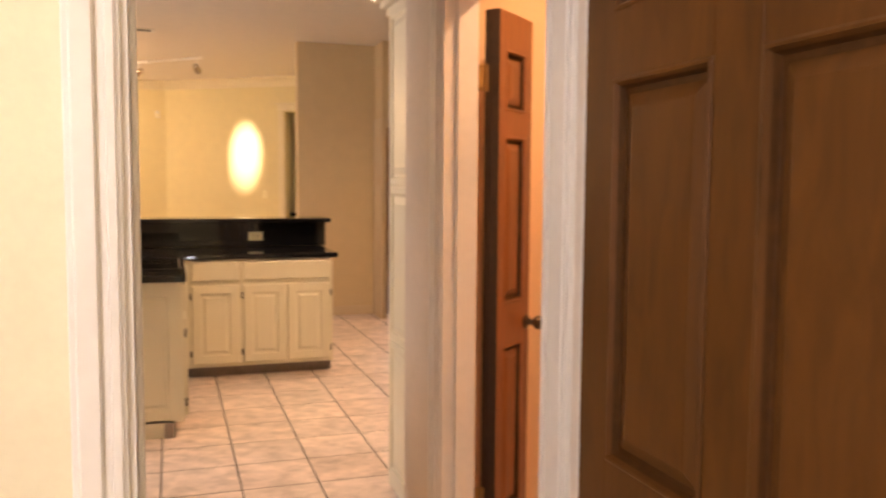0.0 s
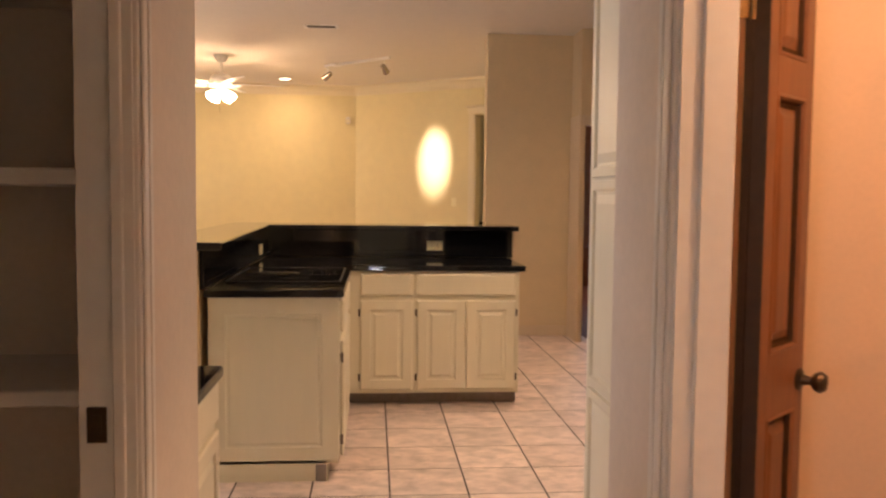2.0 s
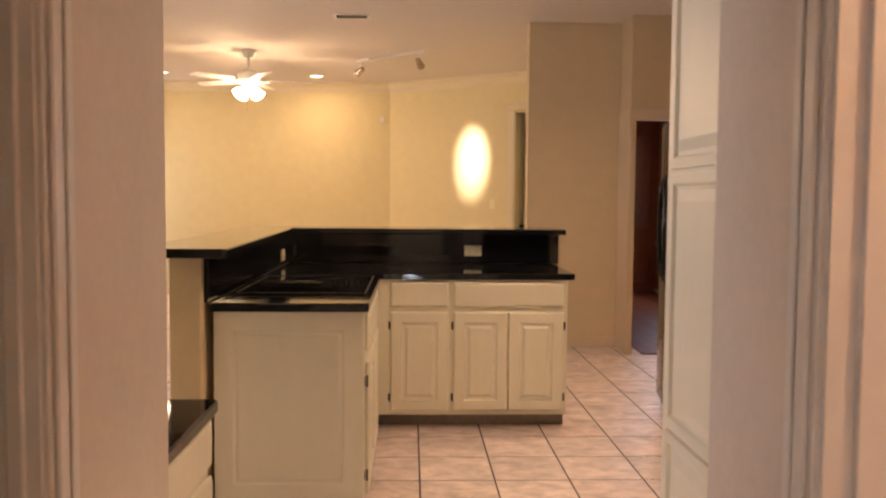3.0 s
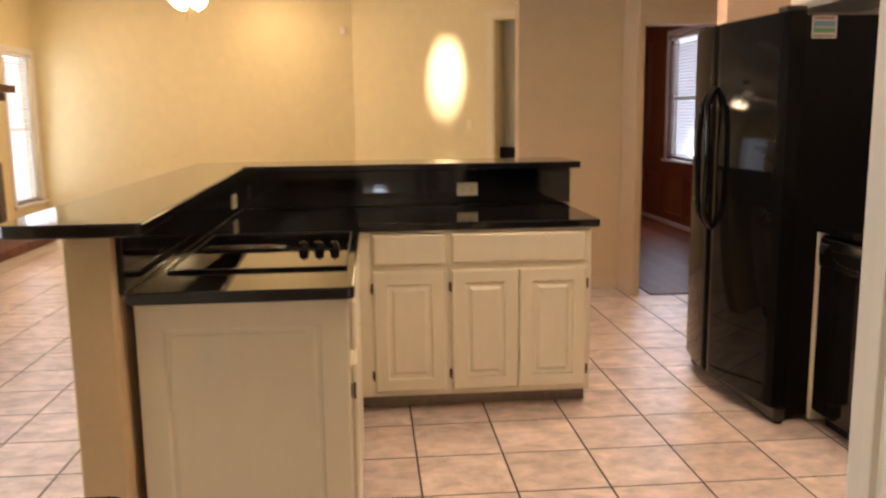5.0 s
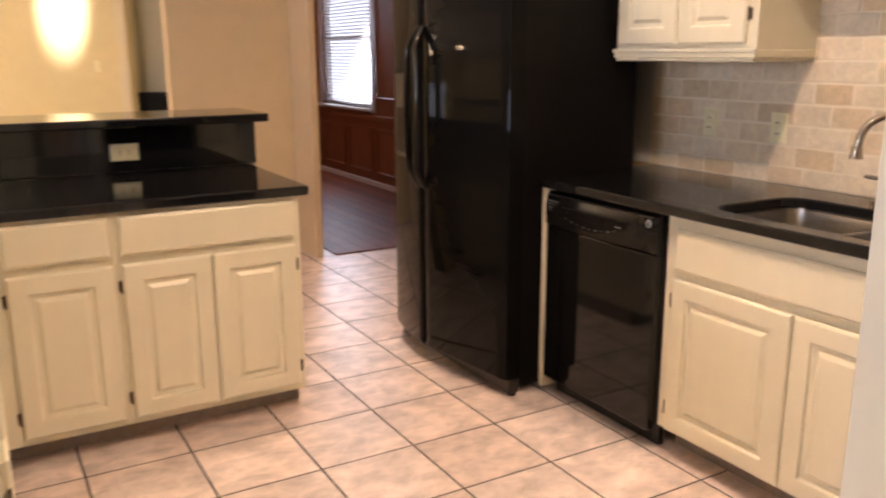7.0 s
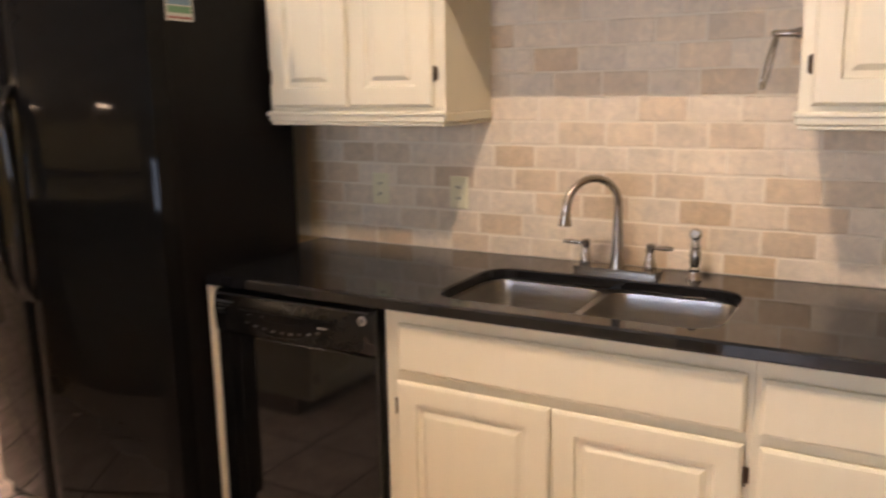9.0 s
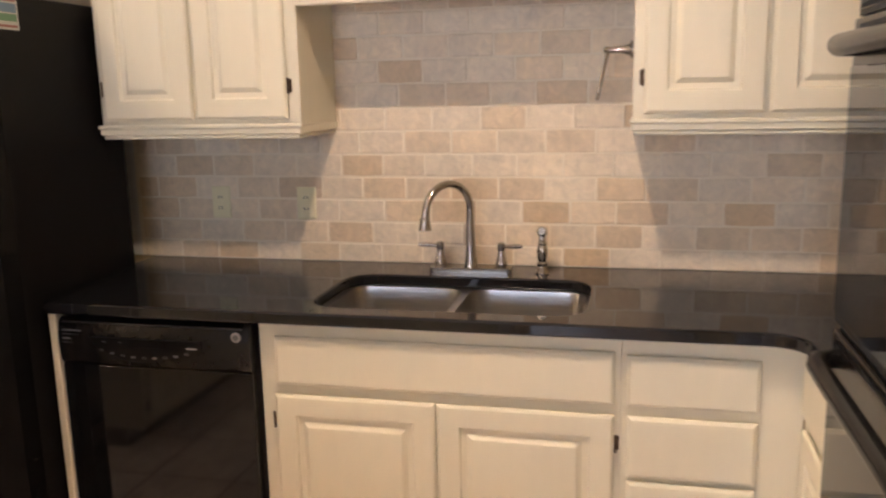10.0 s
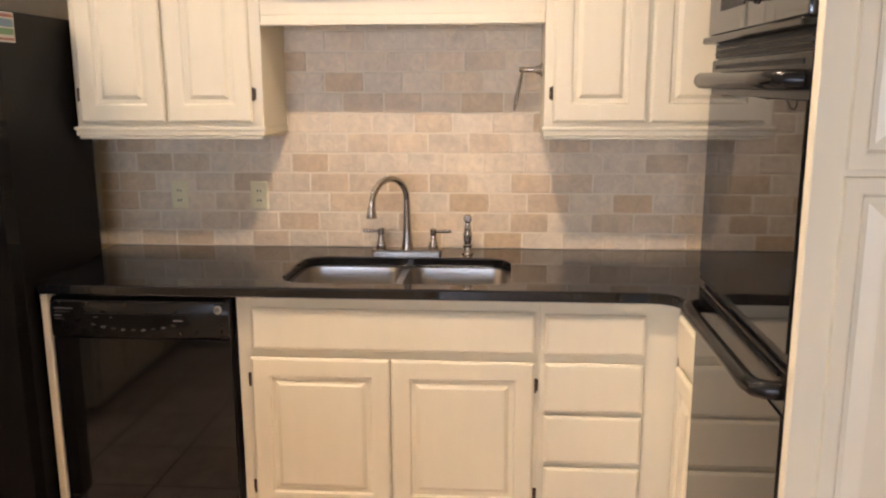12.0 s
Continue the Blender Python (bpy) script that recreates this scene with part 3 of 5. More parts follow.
# unseen pane, added so that the black upstand shows a blue-white glint
pw = thing("glint_pane", pose(0, 0, 0), "added small low glowing pane, unseen, for a glint in the upstand", "window", kind="structure")
bm = B(PN0, 0.40, PNZ0, PN0 + 0.012, 0.43, PNZ1)
box(bm, PN1 - 0.012, 0.40, PNZ0, PN1, 0.43, PNZ1)
box(bm, PN0 + 0.012, 0.40, PNZ0, PN1 - 0.012, 0.43, PNZ0 + 0.012)
box(bm, PN0 + 0.012, 0.40, PNZ1 - 0.012, PN1 - 0.012, 0.43, PNZ1)
part("window_frame", bm, M_TRIM, pw)
g = part("pane", B(PN0 + 0.012, 0.413, PNZ0 + 0.012, PN1 - 0.012, 0.417, PNZ1 - 0.012), M_GLASS, pw)
g.visible_shadow = False
tagged(part("backdrop", B(0.0, -0.02, -0.1, 0.9, 0.0, 0.6), M_GLOW_GLINT), "added glow behind the low pane, source of the glint", "backdrop", kind="structure")

# ---- cabinets ----


def door_front(x0, z0, x1, z1, rail=0.062):
    """A raised panel cabinet door; its front is at y = -0.02."""
    return rings_panel(bmesh.new(), x0, z0, x1, z1,
                       [(0.006, -0.006), (0.0, -0.010), (0.002, -0.016), (0.009, -0.020), (rail - 0.010, -0.020), (rail, -0.0195), (rail + 0.005, -0.0095), (rail + 0.020, -0.0085), (rail + 0.033, -0.0175), (rail + 0.036, -0.0185)], 0.0)


def drawer_front(x0, z0, x1, z1):
    return rings_panel(bmesh.new(), x0, z0, x1, z1, [(0.004, -0.004), (0.0, -0.010), (0.002, -0.015), (0.010, -0.020), (0.018, -0.0205)], 0.0)


def hinge(x, z, side):
    bm = cyl(bmesh.new(), (x, -0.012, z - 0.024), (x, -0.012, z + 0.024), 0.0038, n=10)
    box(bm, min(x, x + side * 0.009), -0.005, z - 0.020, max(x, x + side * 0.009), -0.0015, z + 0.020, 0.001)
    return bm


def cabinet(name, W, D, z0, z1, m, label, fronts, toe=0.0, extra=None, group=""):
    """A unit whose local front plane is y = 0, x from 0 to W. fronts: (kind, x0, z0, x1, z1, hinge side)."""
    t = thing(name, m, label, "cabinet", group)
    if extra == "open":
        part("front_frame", B(0, 0, z0, W, 0.02, z1), M_CAB, t)
        for xx in (0, W - 0.018):
            part("side_panel", B(xx, 0.0205, z0, xx + 0.018, D, z1), M_CAB, t)
        part("back_panel", B(0.0185, D - 0.012, z0, W - 0.0185, D, z1), M_CAB, t)
        part("bottom_panel", B(0.0185, 0.0205, z0, W - 0.0185, D - 0.0125, z0 + 0.018), M_CAB, t)
    else:
        part("body", B(0, 0, z0, W, D, z1, 0.002), M_CAB, t)
    if toe:
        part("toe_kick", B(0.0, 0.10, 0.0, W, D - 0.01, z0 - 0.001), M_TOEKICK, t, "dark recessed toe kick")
    for kind, a, b, c, d, h in fronts:
        if kind == "door":
            p = part("door", door_front(a, b, c, d), M_CAB, t, smooth=False)
            if h:
                xx = a - 0.004 if h < 0 else c + 0.004
                for zz in ((b + 0.10, d - 0.10) if b > 1 else (b + 0.080, d - 0.080)):
                    part("hinge", hinge(xx, zz, h), M_BRONZE, p, "dark bronze hinge")
        else:
            part("drawer", drawer_front(a, b, c, d), M_CAB, t)
    return t


# peninsula, facing the sink side of the kitchen
PEN = "base cabinets of the peninsula"
cabinet("base_cabinet", 0.415, 0.62, 0.085, 0.868, pose(0.2375, 8.064, 0), "cream base cabinet with one drawer over one raised panel door",
        [("drawer", 0.0715, 0.712, 0.4005, 0.853, 0), ("door", 0.0715, 0.110, 0.4025, 0.684, -1)], 0.1, group=PEN)
cabinet("base_cabinet", 0.672, 0.62, 0.085, 0.868, pose(0.653, 8.064, 0), "cream base cabinet with a wide drawer over two raised panel doors",
        [("drawer", 0.016, 0.712, 0.646, 0.853, 0), ("door", 0.016, 0.110, 0.327, 0.684, -1), ("door", 0.331, 0.110, 0.648, 0.684, 1)], 0.1, group=PEN)
# cooktop leg, its doors to the aisle and its panelled end to the passage
t = cabinet("cooktop_cabinet", 1.353, 0.60, 0.10, 0.868, pose(0.236, 6.705, 0, 0, 0, 90), "cream cooktop cabinet with a flat panelled end",
            [("door", 0.02, 0.11, 0.50, 0.66, -1), ("door", 0.53, 0.11, 0.93, 0.66, 1), ("drawer", 0.02, 0.70, 0.93, 0.85, 0)], 0.0, group=PEN)
part("end_panel", rings_panel(bmesh.new(), -0.366, 0.085, 0.232, 0.866, [(0, -0.002), (0.001, -0.012), (0.075, -0.012), (0.082, -0.0075), (0.09, -0.0075), (0.098, -0.011)], 0.0), M_CAB, t,
     m=pose(0, 0, 0, 0, 0, -90) @ pose(-0.236, 0, 0))
part("plinth", B(-0.012, 0.055, 0, 1.35, 0.596, 0.099), M_CAB, t)
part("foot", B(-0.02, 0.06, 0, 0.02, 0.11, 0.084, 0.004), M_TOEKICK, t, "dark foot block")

# ---- bar wall, granite ----
bm = B(-0.52, 6.62, 0, -0.396, 8.955, 1.10, 0.004)
box(bm, -0.396, 8.822, 0, 1.412, 8.955, 1.10, 0.004)
setting("wall_bar", bm, M_WALL_BEIGE, "beige half wall carrying the raised bar", "wall")

DECK = 0.905


def granite(name, outline, z0, z1, label, holes=(), category="countertop"):
    bm = prism(bmesh.new(), outline, z0, z1, holes)
    es = [e for e in bm.edges if len(e.link_faces) == 2 and e.calc_face_angle(0) > 1.0 and abs(e.verts[0].co.z - e.verts[1].co.z) < 1e-5]
    bmesh.ops.bevel(bm, geom=es, offset=0.006, segments=2, affect="EDGES", profile=0.5)
    return tagged(part(name, bm, M_GRANITE), label, category)


granite("countertop", fillet([(-0.376, 6.662), (0.256, 6.662), (0.256, 8.036), (1.362, 8.036), (1.362, 8.80), (-0.376, 8.80)], [0, 0.03, 0.02, 0.02, 0, 0]), 0.869, DECK,
        "polished black granite peninsula countertop reflecting the room")
granite("bar_counter", fillet([(-0.60, 6.385), (-0.245, 6.385), (-0.334, 8.655), (1.425, 8.655), (1.425, 9.12), (-0.66, 9.12)], [0.06, 0.02, 0, 0.02, 0.02, 0.05]), 1.101, 1.136,
        "polished black granite raised bar top", category="bar top")
bs = thing("backsplash", pose(0, 0, DECK), "polished black granite upstand behind the cooktop and counter", "backsplash")
for x0, y0, x1, y1 in ((-0.395, 6.665, -0.376, 8.8005), (-0.395, 8.801, 1.40, 8.821)):
    part("slab", B(x0, y0, 0.0002, x1, y1, 0.1955, 0.002), M_GRANITE, bs)


def outlet(m, label, kind="duplex", wide=False):
    t = thing("outlet" if kind == "duplex" else "light_switch", m, label, kind + " plate" if kind != "duplex" else "outlet")
    w, h = (0.115, 0.072) if wide else (0.072, 0.115)
    part("plate", rings_panel(bmesh.new(), -w / 2, -h / 2, w / 2, h / 2, [(0, 0.0), (0, -0.002), (0.004, -0.006), (0.008, -0.0065)], 0.0), M_IVORY, t)
    if kind == "duplex":
        for s in (-1, 1):
            c = (s * 0.0195, 0) if wide else (0, s * 0.0195)
            p = part("socket", lathe(bmesh.new(), [(0.0165, 0), (0.0165, 0.0025), (0.015, 0.003)], (c[0], -0.0065, c[1]), 18, axis=(0, -1, 0)), M_IVORY, t)
            for q in (-1, 1):
                a, b = (0, q * 0.006) if wide else (q * 0.006, 0)
                part("slot", B(c[0] + a - (0.005 if wide else 0.0015), -0.0104, c[1] + b - (0.0015 if wide else 0.005), c[0] + a + (0.005 if wide else 0.0015), -0.0094, c[1] + b + (0.0015 if wide else 0.005)), M_BRONZE, p)
    else:
        part("toggle", B(-0.005, -0.016, -0.010, 0.005, -0.0065, 0.010, 0.002), M_IVORY, t)
    return t


outlet(pose(0.832, 8.800, 0.987), "ivory duplex outlet lying on the black upstand", wide=True)
outlet(pose(-0.3758, 8.55, 0.970, 0, 0, 90), "ivory duplex outlet lying on the black upstand by the corner", wide=True)
outlet(pose(WALL_X - 0.0135, 7.505, 1.112, 0, 0, -90), "ivory duplex outlet on the stone backsplash")
outlet(pose(WALL_X - 0.0135, 7.175, 1.112, 0, 0, -90), "ivory rocker outlet beside the sink")
outlet(SLANT @ pose(1.62, 0, 1.28), "ivory light switch on the slanted wall", kind="switch")

# ---- cooktop ----
t = thing("cooktop", pose(-0.335, 6.96, DECK), "black glass downdraft cooktop with a vent grille and knobs", "cooktop")
part("glass", prism(bmesh.new(), fillet([(0, 0), (0.563, 0), (0.563, 0.80), (0, 0.80)], [0.012] * 4, 4), 0.0005, 0.007), M_GLASSBLACK, t)
bm = bmesh.new()
for a, b, c, d in ((0, 0, 0.563, 0.006), (0, 0.794, 0.563, 0.80), (0, 0.006, 0.006, 0.794), (0.557, 0.006, 0.563, 0.794)):
    box(bm, a, b, 0.0071, c, d, 0.010, 0.001)
part("trim_rim", bm, M_BLACKPLASTIC, t)
g = part("vent_grille", prism(bmesh.new(), fillet([(0.03, 0.375), (0.33, 0.375), (0.33, 0.455), (0.03, 0.455)], [0.02] * 4, 4), 0.0071, 0.012), M_BLACKSATIN, t)
for k in range(14):
    part("louvre", B(0.05 + 0.018 * k, 0.385, 0.0121, 0.058 + 0.018 * k, 0.445, 0.019, 0.001), M_BLACKSATIN, g)
for k in range(3):
    for j in range(1):
        c = (0.40 + 0.055 * k, 0.345 + 0.055 * j, 0.0071)
        p = part("knob", lathe(bmesh.new(), [(0.021, 0), (0.021, 0.004), (0.018, 0.006), (0.016, 0.026), (0.013, 0.029)], c, 20), M_BLACK, t, smooth=True)
        part("grip", B(c[0] - 0.003, c[1] - 0.017, 0.0355, c[0] + 0.003, c[1] + 0.017, 0.041, 0.001), M_BLACK, p)

# ---- sink run ----
RUN = "base cabinets of the sink run"
cabinet("sink_base_cabinet", 1.0075, 0.62, 0.10, 0.868, pose(2.272, 7.078, 0, 0, 0, -90), "cream sink base cabinet with a false drawer and two doors",
        [("drawer", 0.05, 0.682, 0.993, 0.826, 0), ("door", 0.043, 0.105, 0.513, 0.655, -1), ("door", 0.518, 0.105, 0.993, 0.655, 1)], 0.1, extra="open", group=RUN)
cabinet("drawer_base_cabinet", 0.4475, 0.62, 0.10, 0.868, pose(2.272, 6.070, 0, 0, 0, -90), "cream base cabinet with a stack of four drawers",
        [("drawer", 0.016, 0.682, 0.340, 0.820, 0), ("drawer", 0.018, 0.486, 0.338, 0.656, 0), ("drawer", 0.019, 0.306, 0.338, 0.474, 0), ("drawer", 0.020, 0.115, 0.338, 0.290, 0)], 0.1, group=RUN)
cabinet("return_base_cabinet", 0.33, 0.53, 0.10, 0.868, pose(2.262, 5.622, 0, 0, 0, 180), "cream base cabinet beside the oven with a drawer and a door",
        [("drawer", 0.05, 0.70, 0.318, 0.84, 0), ("door", 0.05, 0.11, 0.318, 0.67, 1)], 0.1, group=RUN)
tagged(part("filler_panel", B(2.235, 7.712, 0.02, 2.80, 7.738, 0.868, 0.003), M_CAB), "narrow cream end panel between dishwasher and refrigerator", "end panel")

SINK_HOLE = fillet([(2.300, 6.165), (2.715, 6.165), (2.715, 6.945), (2.300, 6.945)], [0.10, 0.11, 0.11, 0.10], 8)
granite("countertop", fillet([(2.222, 7.742), (2.222, 5.639), (1.925, 5.639), (1.925, 5.065), (2.920, 5.065), (2.920, 7.80), (2.66, 7.80), (2.66, 7.742)], [0.01, 0.10, 0, 0, 0, 0, 0, 0]), 0.869, DECK,
        "polished black granite sink countertop with an undermount cutout", holes=[SINK_HOLE])

# sink
t = thing("sink", pose(2.508, 6.555, 0.868), "stainless steel undermount double bowl sink", "sink")
for name, y0, y1 in (("bowl", -0.375, -0.012), ("bowl", 0.012, 0.375)):
    bm = bmesh.new()
    x0, x1 = -0.195, 0.195
    lv = [(0.0, 0.0), (0.004, -0.02), (0.012, -0.15), (0.03, -0.185), (0.07, -0.19)]
    loops = []
    for ins, z in lv:
        o = fillet([(x0 + ins, y0 + ins), (x1 - ins, y0 + ins), (x1 - ins, y1 - ins), (x0 + ins, y1 - ins)], [0.06] * 4, 6)
        loops.append([bm.verts.new((x, y, z)) for x, y in o])
    for a, b in zip(loops, loops[1:]):
        for k in range(len(a)):
            bm.faces.new((a[k], a[(k + 1) % len(a)], b[(k + 1) % len(b)], b[k]))
    bm.faces.new(loops[-1])
    bw = part(name, bm, M_STEEL, t, smooth=True)
    part("drain", lathe(bmesh.new(), [(0.042, 0), (0.042, 0.002), (0.03, 0.003), (0.026, -0.001)], (0, (y0 + y1) / 2, -0.1899), 24), M_NICKEL, bw, "round drain fitting")
rim = prism(bmesh.new(), fillet([(-0.215, -0.41), (0.215, -0.41), (0.215, 0.41), (-0.215, 0.41)], [0.09] * 4, 8), -0.0035, -0.0005,
            [fillet([(-0.195, a), (0.195, a), (0.195, b), (-0.195, b)], [0.06] * 4, 6) for a, b in ((-0.375, -0.012), (0.012, 0.375))])
part("rim", rim, M_STEEL, t)

# faucet
FX, FYY = 2.80, 6.565
t = thing("faucet", pose(FX, FYY, DECK), "satin nickel gooseneck faucet with two lever handles on a deck plate", "faucet")
part("deck_plate", prism(bmesh.new(), fillet([(-0.028, -0.135), (0.028, -0.135), (0.028, 0.135), (-0.028, 0.135)], [0.012] * 4, 6), 0.0005, 0.016), M_NICKEL, t, smooth=True)
pts = [(0, 0, 0.012), (0, 0, 0.05), (0, 0, 0.12), (0, 0, 0.21)]
for k in range(13):
    a = radians(180 * k / 12)
    pts.append((-0.078 + 0.078 * math.cos(a), 0.055 * (1 - math.cos(a)), 0.21 + 0.088 * math.sin(a)))
pts += [(-0.1565, 0.1115, 0.202), (-0.157, 0.112, 0.194)]
rad = [0.025, 0.0185, 0.0145, 0.0125] + [0.0120] * 13 + [0.0125, 0.013]
part("spout", sweep(bmesh.new(), pts, rad, 16), M_NICKEL, t, smooth=True)
part("spray_head", lathe(bmesh.new(), [(0.012, 0), (0.0155, -0.008), (0.016, -0.02), (0.019, -0.035), (0.0205, -0.042), (0.014, -0.043)], (-0.1575, 0.1125, 0.205), 20), M_NICKEL, t, smooth=True)
for s in (-1, 1):
    h = part("handle", lathe(bmesh.new(), [(0.023, 0), (0.023, 0.006), (0.019, 0.008), (0.0205, 0.014), (0.017, 0.026), (0.0125, 0.045), (0.0105, 0.060), (0.0125, 0.063), (0.0125, 0.082), (0.009, 0.086)], (0, s * 0.102, 0.012), 20), M_NICKEL, t, smooth=True)
    part("lever", sweep(bmesh.new(), [(0, s * 0.102, 0.086), (-0.002, s * 0.118, 0.086), (-0.006, s * 0.15, 0.088), (-0.008, s * 0.172, 0.089)], [0.006, 0.0055, 0.0075, 0.0055], 10), M_NICKEL, h, smooth=True)
t = thing("side_sprayer", pose(FX, FYY - 0.235, DECK), "satin nickel side sprayer standing by the faucet", "sprayer")
part("base", lathe(bmesh.new(), [(0.022, 0.0005), (0.022, 0.005), (0.017, 0.012), (0.015, 0.026)], n=20), M_NICKEL, t, smooth=True)
part("body", lathe(bmesh.new(), [(0.016, 0.026), (0.0175, 0.034), (0.0125, 0.040), (0.0165, 0.060), (0.0175, 0.078), (0.0125, 0.094), (0.0145, 0.099), (0.0115, 0.104), (0.010, 0.122)], n=18), M_NICKEL, t, smooth=True)
part("nozzle", lathe(bmesh.new(), [(0.013, -0.014), (0.0165, -0.010), (0.0165, 0.010), (0.012, 0.015)], (0, 0, 0.137), 18, axis=(-1, 0, 0.25)), M_NICKEL, t, smooth=True)

# upper cabinets
UP = "wall cabinets over the sink run"


def light_rail(t, W, z, D):
    bm = B(-0.004, -0.012, z - 0.030, W + 0.004, D - 0.002, z, 0.004)
    box(bm, 0.004, -0.006, z - 0.042, W - 0.004, D - 0.002, z - 0.030, 0.003)
    box(bm, -0.008, -0.018, z - 0.010, W + 0.008, 0.0, z + 0.004, 0.003)
    part("light_rail", bm, M_CAB, t, "stepped cream moulding")


t = cabinet("wall_cabinet", 0.692, 0.325, 1.40, 2.22, pose(2.598, 7.743, 0, 0, 0, -90), "cream wall cabinet with two raised panel doors beside the refrigerator",
            [("door", 0.021, 1.418, 0.336, 2.20, -1), ("door", 0.346, 1.418, 0.655, 2.20, 1)], group=UP)
light_rail(t, 0.692, 1.40, 0.32)
t = cabinet("wall_cabinet", 0.99, 0.325, 1.40, 2.22, pose(2.598, 6.056, 0, 0, 0, -90), "cream wall cabinet with two raised panel doors towards the oven",
            [("door", 0.030, 1.418, 0.350, 2.20, -1), ("door", 0.362, 1.418, 0.70, 2.20, 1)], group=UP)
light_rail(t, 0.99, 1.40, 0.32)
t = cabinet("wall_cabinet", 0.992, 0.325, 1.79, 2.22, pose(2.598, 7.049, 0, 0, 0, -90), "short cream cabinet with small doors over the sink niche",
            [("door", 0.03, 1.842, 0.49, 2.20, -1), ("door", 0.50, 1.842, 0.96, 2.20, 1)], group=UP)
bm = B(0.001, -0.004, 1.752, 0.991, 0.018, 1.79, 0.003)
box(bm, 0.001, -0.010, 1.752, 0.991, 0.0, 1.766, 0.003)
part("valance", bm, M_CAB, t, "stepped cream valance")
t = cabinet("fridge_cabinet", 0.90, 0.37, 1.90, 2.30, pose(2.55, 8.678, 0, 0, 0, -90), "cream cabinet over the refrigerator with two panel doors",
            [("door", 0.02, 1.92, 0.445, 2.27, -1), ("door", 0.452, 1.92, 0.88, 2.27, 1)], group=UP)
part("crown", B(-0.01, -0.03, 2.30, 0.91, 0.36, 2.34, 0.01, 2), M_CAB, t)

# towel ring arm on the end of the wall cabinet
t = thing("towel_ring", pose(2.72, 6.058, 1.60, 0, 0, 0), "satin nickel swing arm towel holder on the cabinet end", "towel holder")
part("mount", lathe(bmesh.new(), [(0.026, 0.0005), (0.026, 0.005), (0.017, 0.010), (0.010, 0.03), (0.009, 0.07), (0.011, 0.078), (0.006, 0.084)], (0, 0, 0), 20, axis=(0, 1, 0)), M_NICKEL, t, smooth=True)
part("ring", sweep(bmesh.new(), [(0, 0.072, 0), (-0.03, 0.075, -0.02), (-0.06, 0.085, -0.07), (-0.06, 0.095, -0.12), (-0.03, 0.10, -0.14), (0.01, 0.10, -0.14), (0.045, 0.095, -0.11), (0.05, 0.085, -0.06), (0.03, 0.075, -0.015), (0, 0.072, 0)], 0.0045, 10), M_NICKEL, t, smooth=True)

# ---- dishwasher ----
t = thing("dishwasher", pose(2.258, 7.706, 0, 0, 0, -90), "glossy black dishwasher with a bowed control panel", "dishwasher")
W = 0.618
part("tub", B(0.006, 0.012, 0.09, W - 0.006, 0.56, 0.862), M_BLACKPLASTIC, t)
part("toe_panel", B(0.01, 0.045, 0.0, W - 0.01, 0.07, 0.09), M_BLACKPLASTIC, t)
part("door", B(0.003, -0.022, 0.075, W - 0.003, 0.011, 0.7172, 0.004, 2), M_BLACK, t)
bm = bmesh.new()
front, rear = [], []
NSEG = 24
for k in range(NSEG + 1):
    u = k / NSEG
    x = 0.003 + (W - 0.006) * u
    bow = 0.022 * (1 - (2 * u - 1) ** 2)
    for zz, yy in ((0.718, -0.018), (0.73, -0.026 - bow), (0.80, -0.030 - bow), (0.845, -0.022 - 0.5 * bow), (0.858, -0.008)):
        front.append(bm.verts.new((x, yy, zz)))
    for zz in (0.718, 0.858):
        rear.append(bm.verts.new((x, 0.011, zz)))
for k in range(NSEG):
    for j in range(4):
        bm.faces.new((front[5 * k + j], front[5 * k + 5 + j], front[5 * k + 6 + j], front[5 * k + 1 + j]))
    bm.faces.new((rear[2 * k], rear[2 * k + 1], rear[2 * k + 3], rear[2 * k + 2]))
    bm.faces.new((front[5 * k], rear[2 * k], rear[2 * k + 2], front[5 * k + 5]))
    bm.faces.new((front[5 * k + 4], front[5 * k + 9], rear[2 * k + 3], rear[2 * k + 1]))
for k in (0, NSEG):
    bm.faces.new([front[5 * k + j] for j in range(5)] + [rear[2 * k + 1], rear[2 * k]])
cp = part("control_panel", bm, M_BLACKSATIN, t, "satin black bowed control panel", smooth=True)
lens = [(0.13, 0.812), (0.13, 0.795)] + [(0.13 + 0.35 * k / 12, 0.795 - 0.052 * math.sin(math.pi * (k / 12) ** 0.9)) for k in range(1, 12)] + [(0.48, 0.79), (0.48, 0.812)]
part("control_inset", prism(bmesh.new(), lens, 0.044, 0.0545), M_BLACKSIDE, cp, "dark lens shaped control inset", m=pose(0, 0, 0, 90, 0, 0))
part("pocket_handle", B(0.23, -0.0575, 0.788, 0.37, -0.0546, 0.812, 0.001), M_BLACKSIDE, cp)
part("top_lip", B(0.02, -0.034, 0.846, W - 0.02, -0.026, 0.850, 0.001), M_BLACKPLASTIC, cp)
for k in range(9):
    part("button", B(0.155 + 0.034 * k, -0.0560, 0.772 - 0.0011 * (16 - (k - 4) ** 2), 0.170 + 0.034 * k, -0.0546, 0.778 - 0.0011 * (16 - (k - 4) ** 2), 0.002), M_GREY if k % 2 == 1 else M_BLACKPLASTIC, cp)
for k in range(4):
    part("vent_bar", B(0.02, -0.036, 0.785 + 0.012 * k, 0.085, -0.026, 0.789 + 0.012 * k), M_GREY if k % 2 else M_BLACKPLASTIC, cp)
part("badge", lathe(bmesh.new(), [(0.0145, 0), (0.0145, 0.003), (0.011, 0.0045), (0.010, 0.003)], (0.580, -0.034, 0.826), 24, axis=(0, -1, 0)), M_STEEL, cp, "round silver badge", smooth=True)

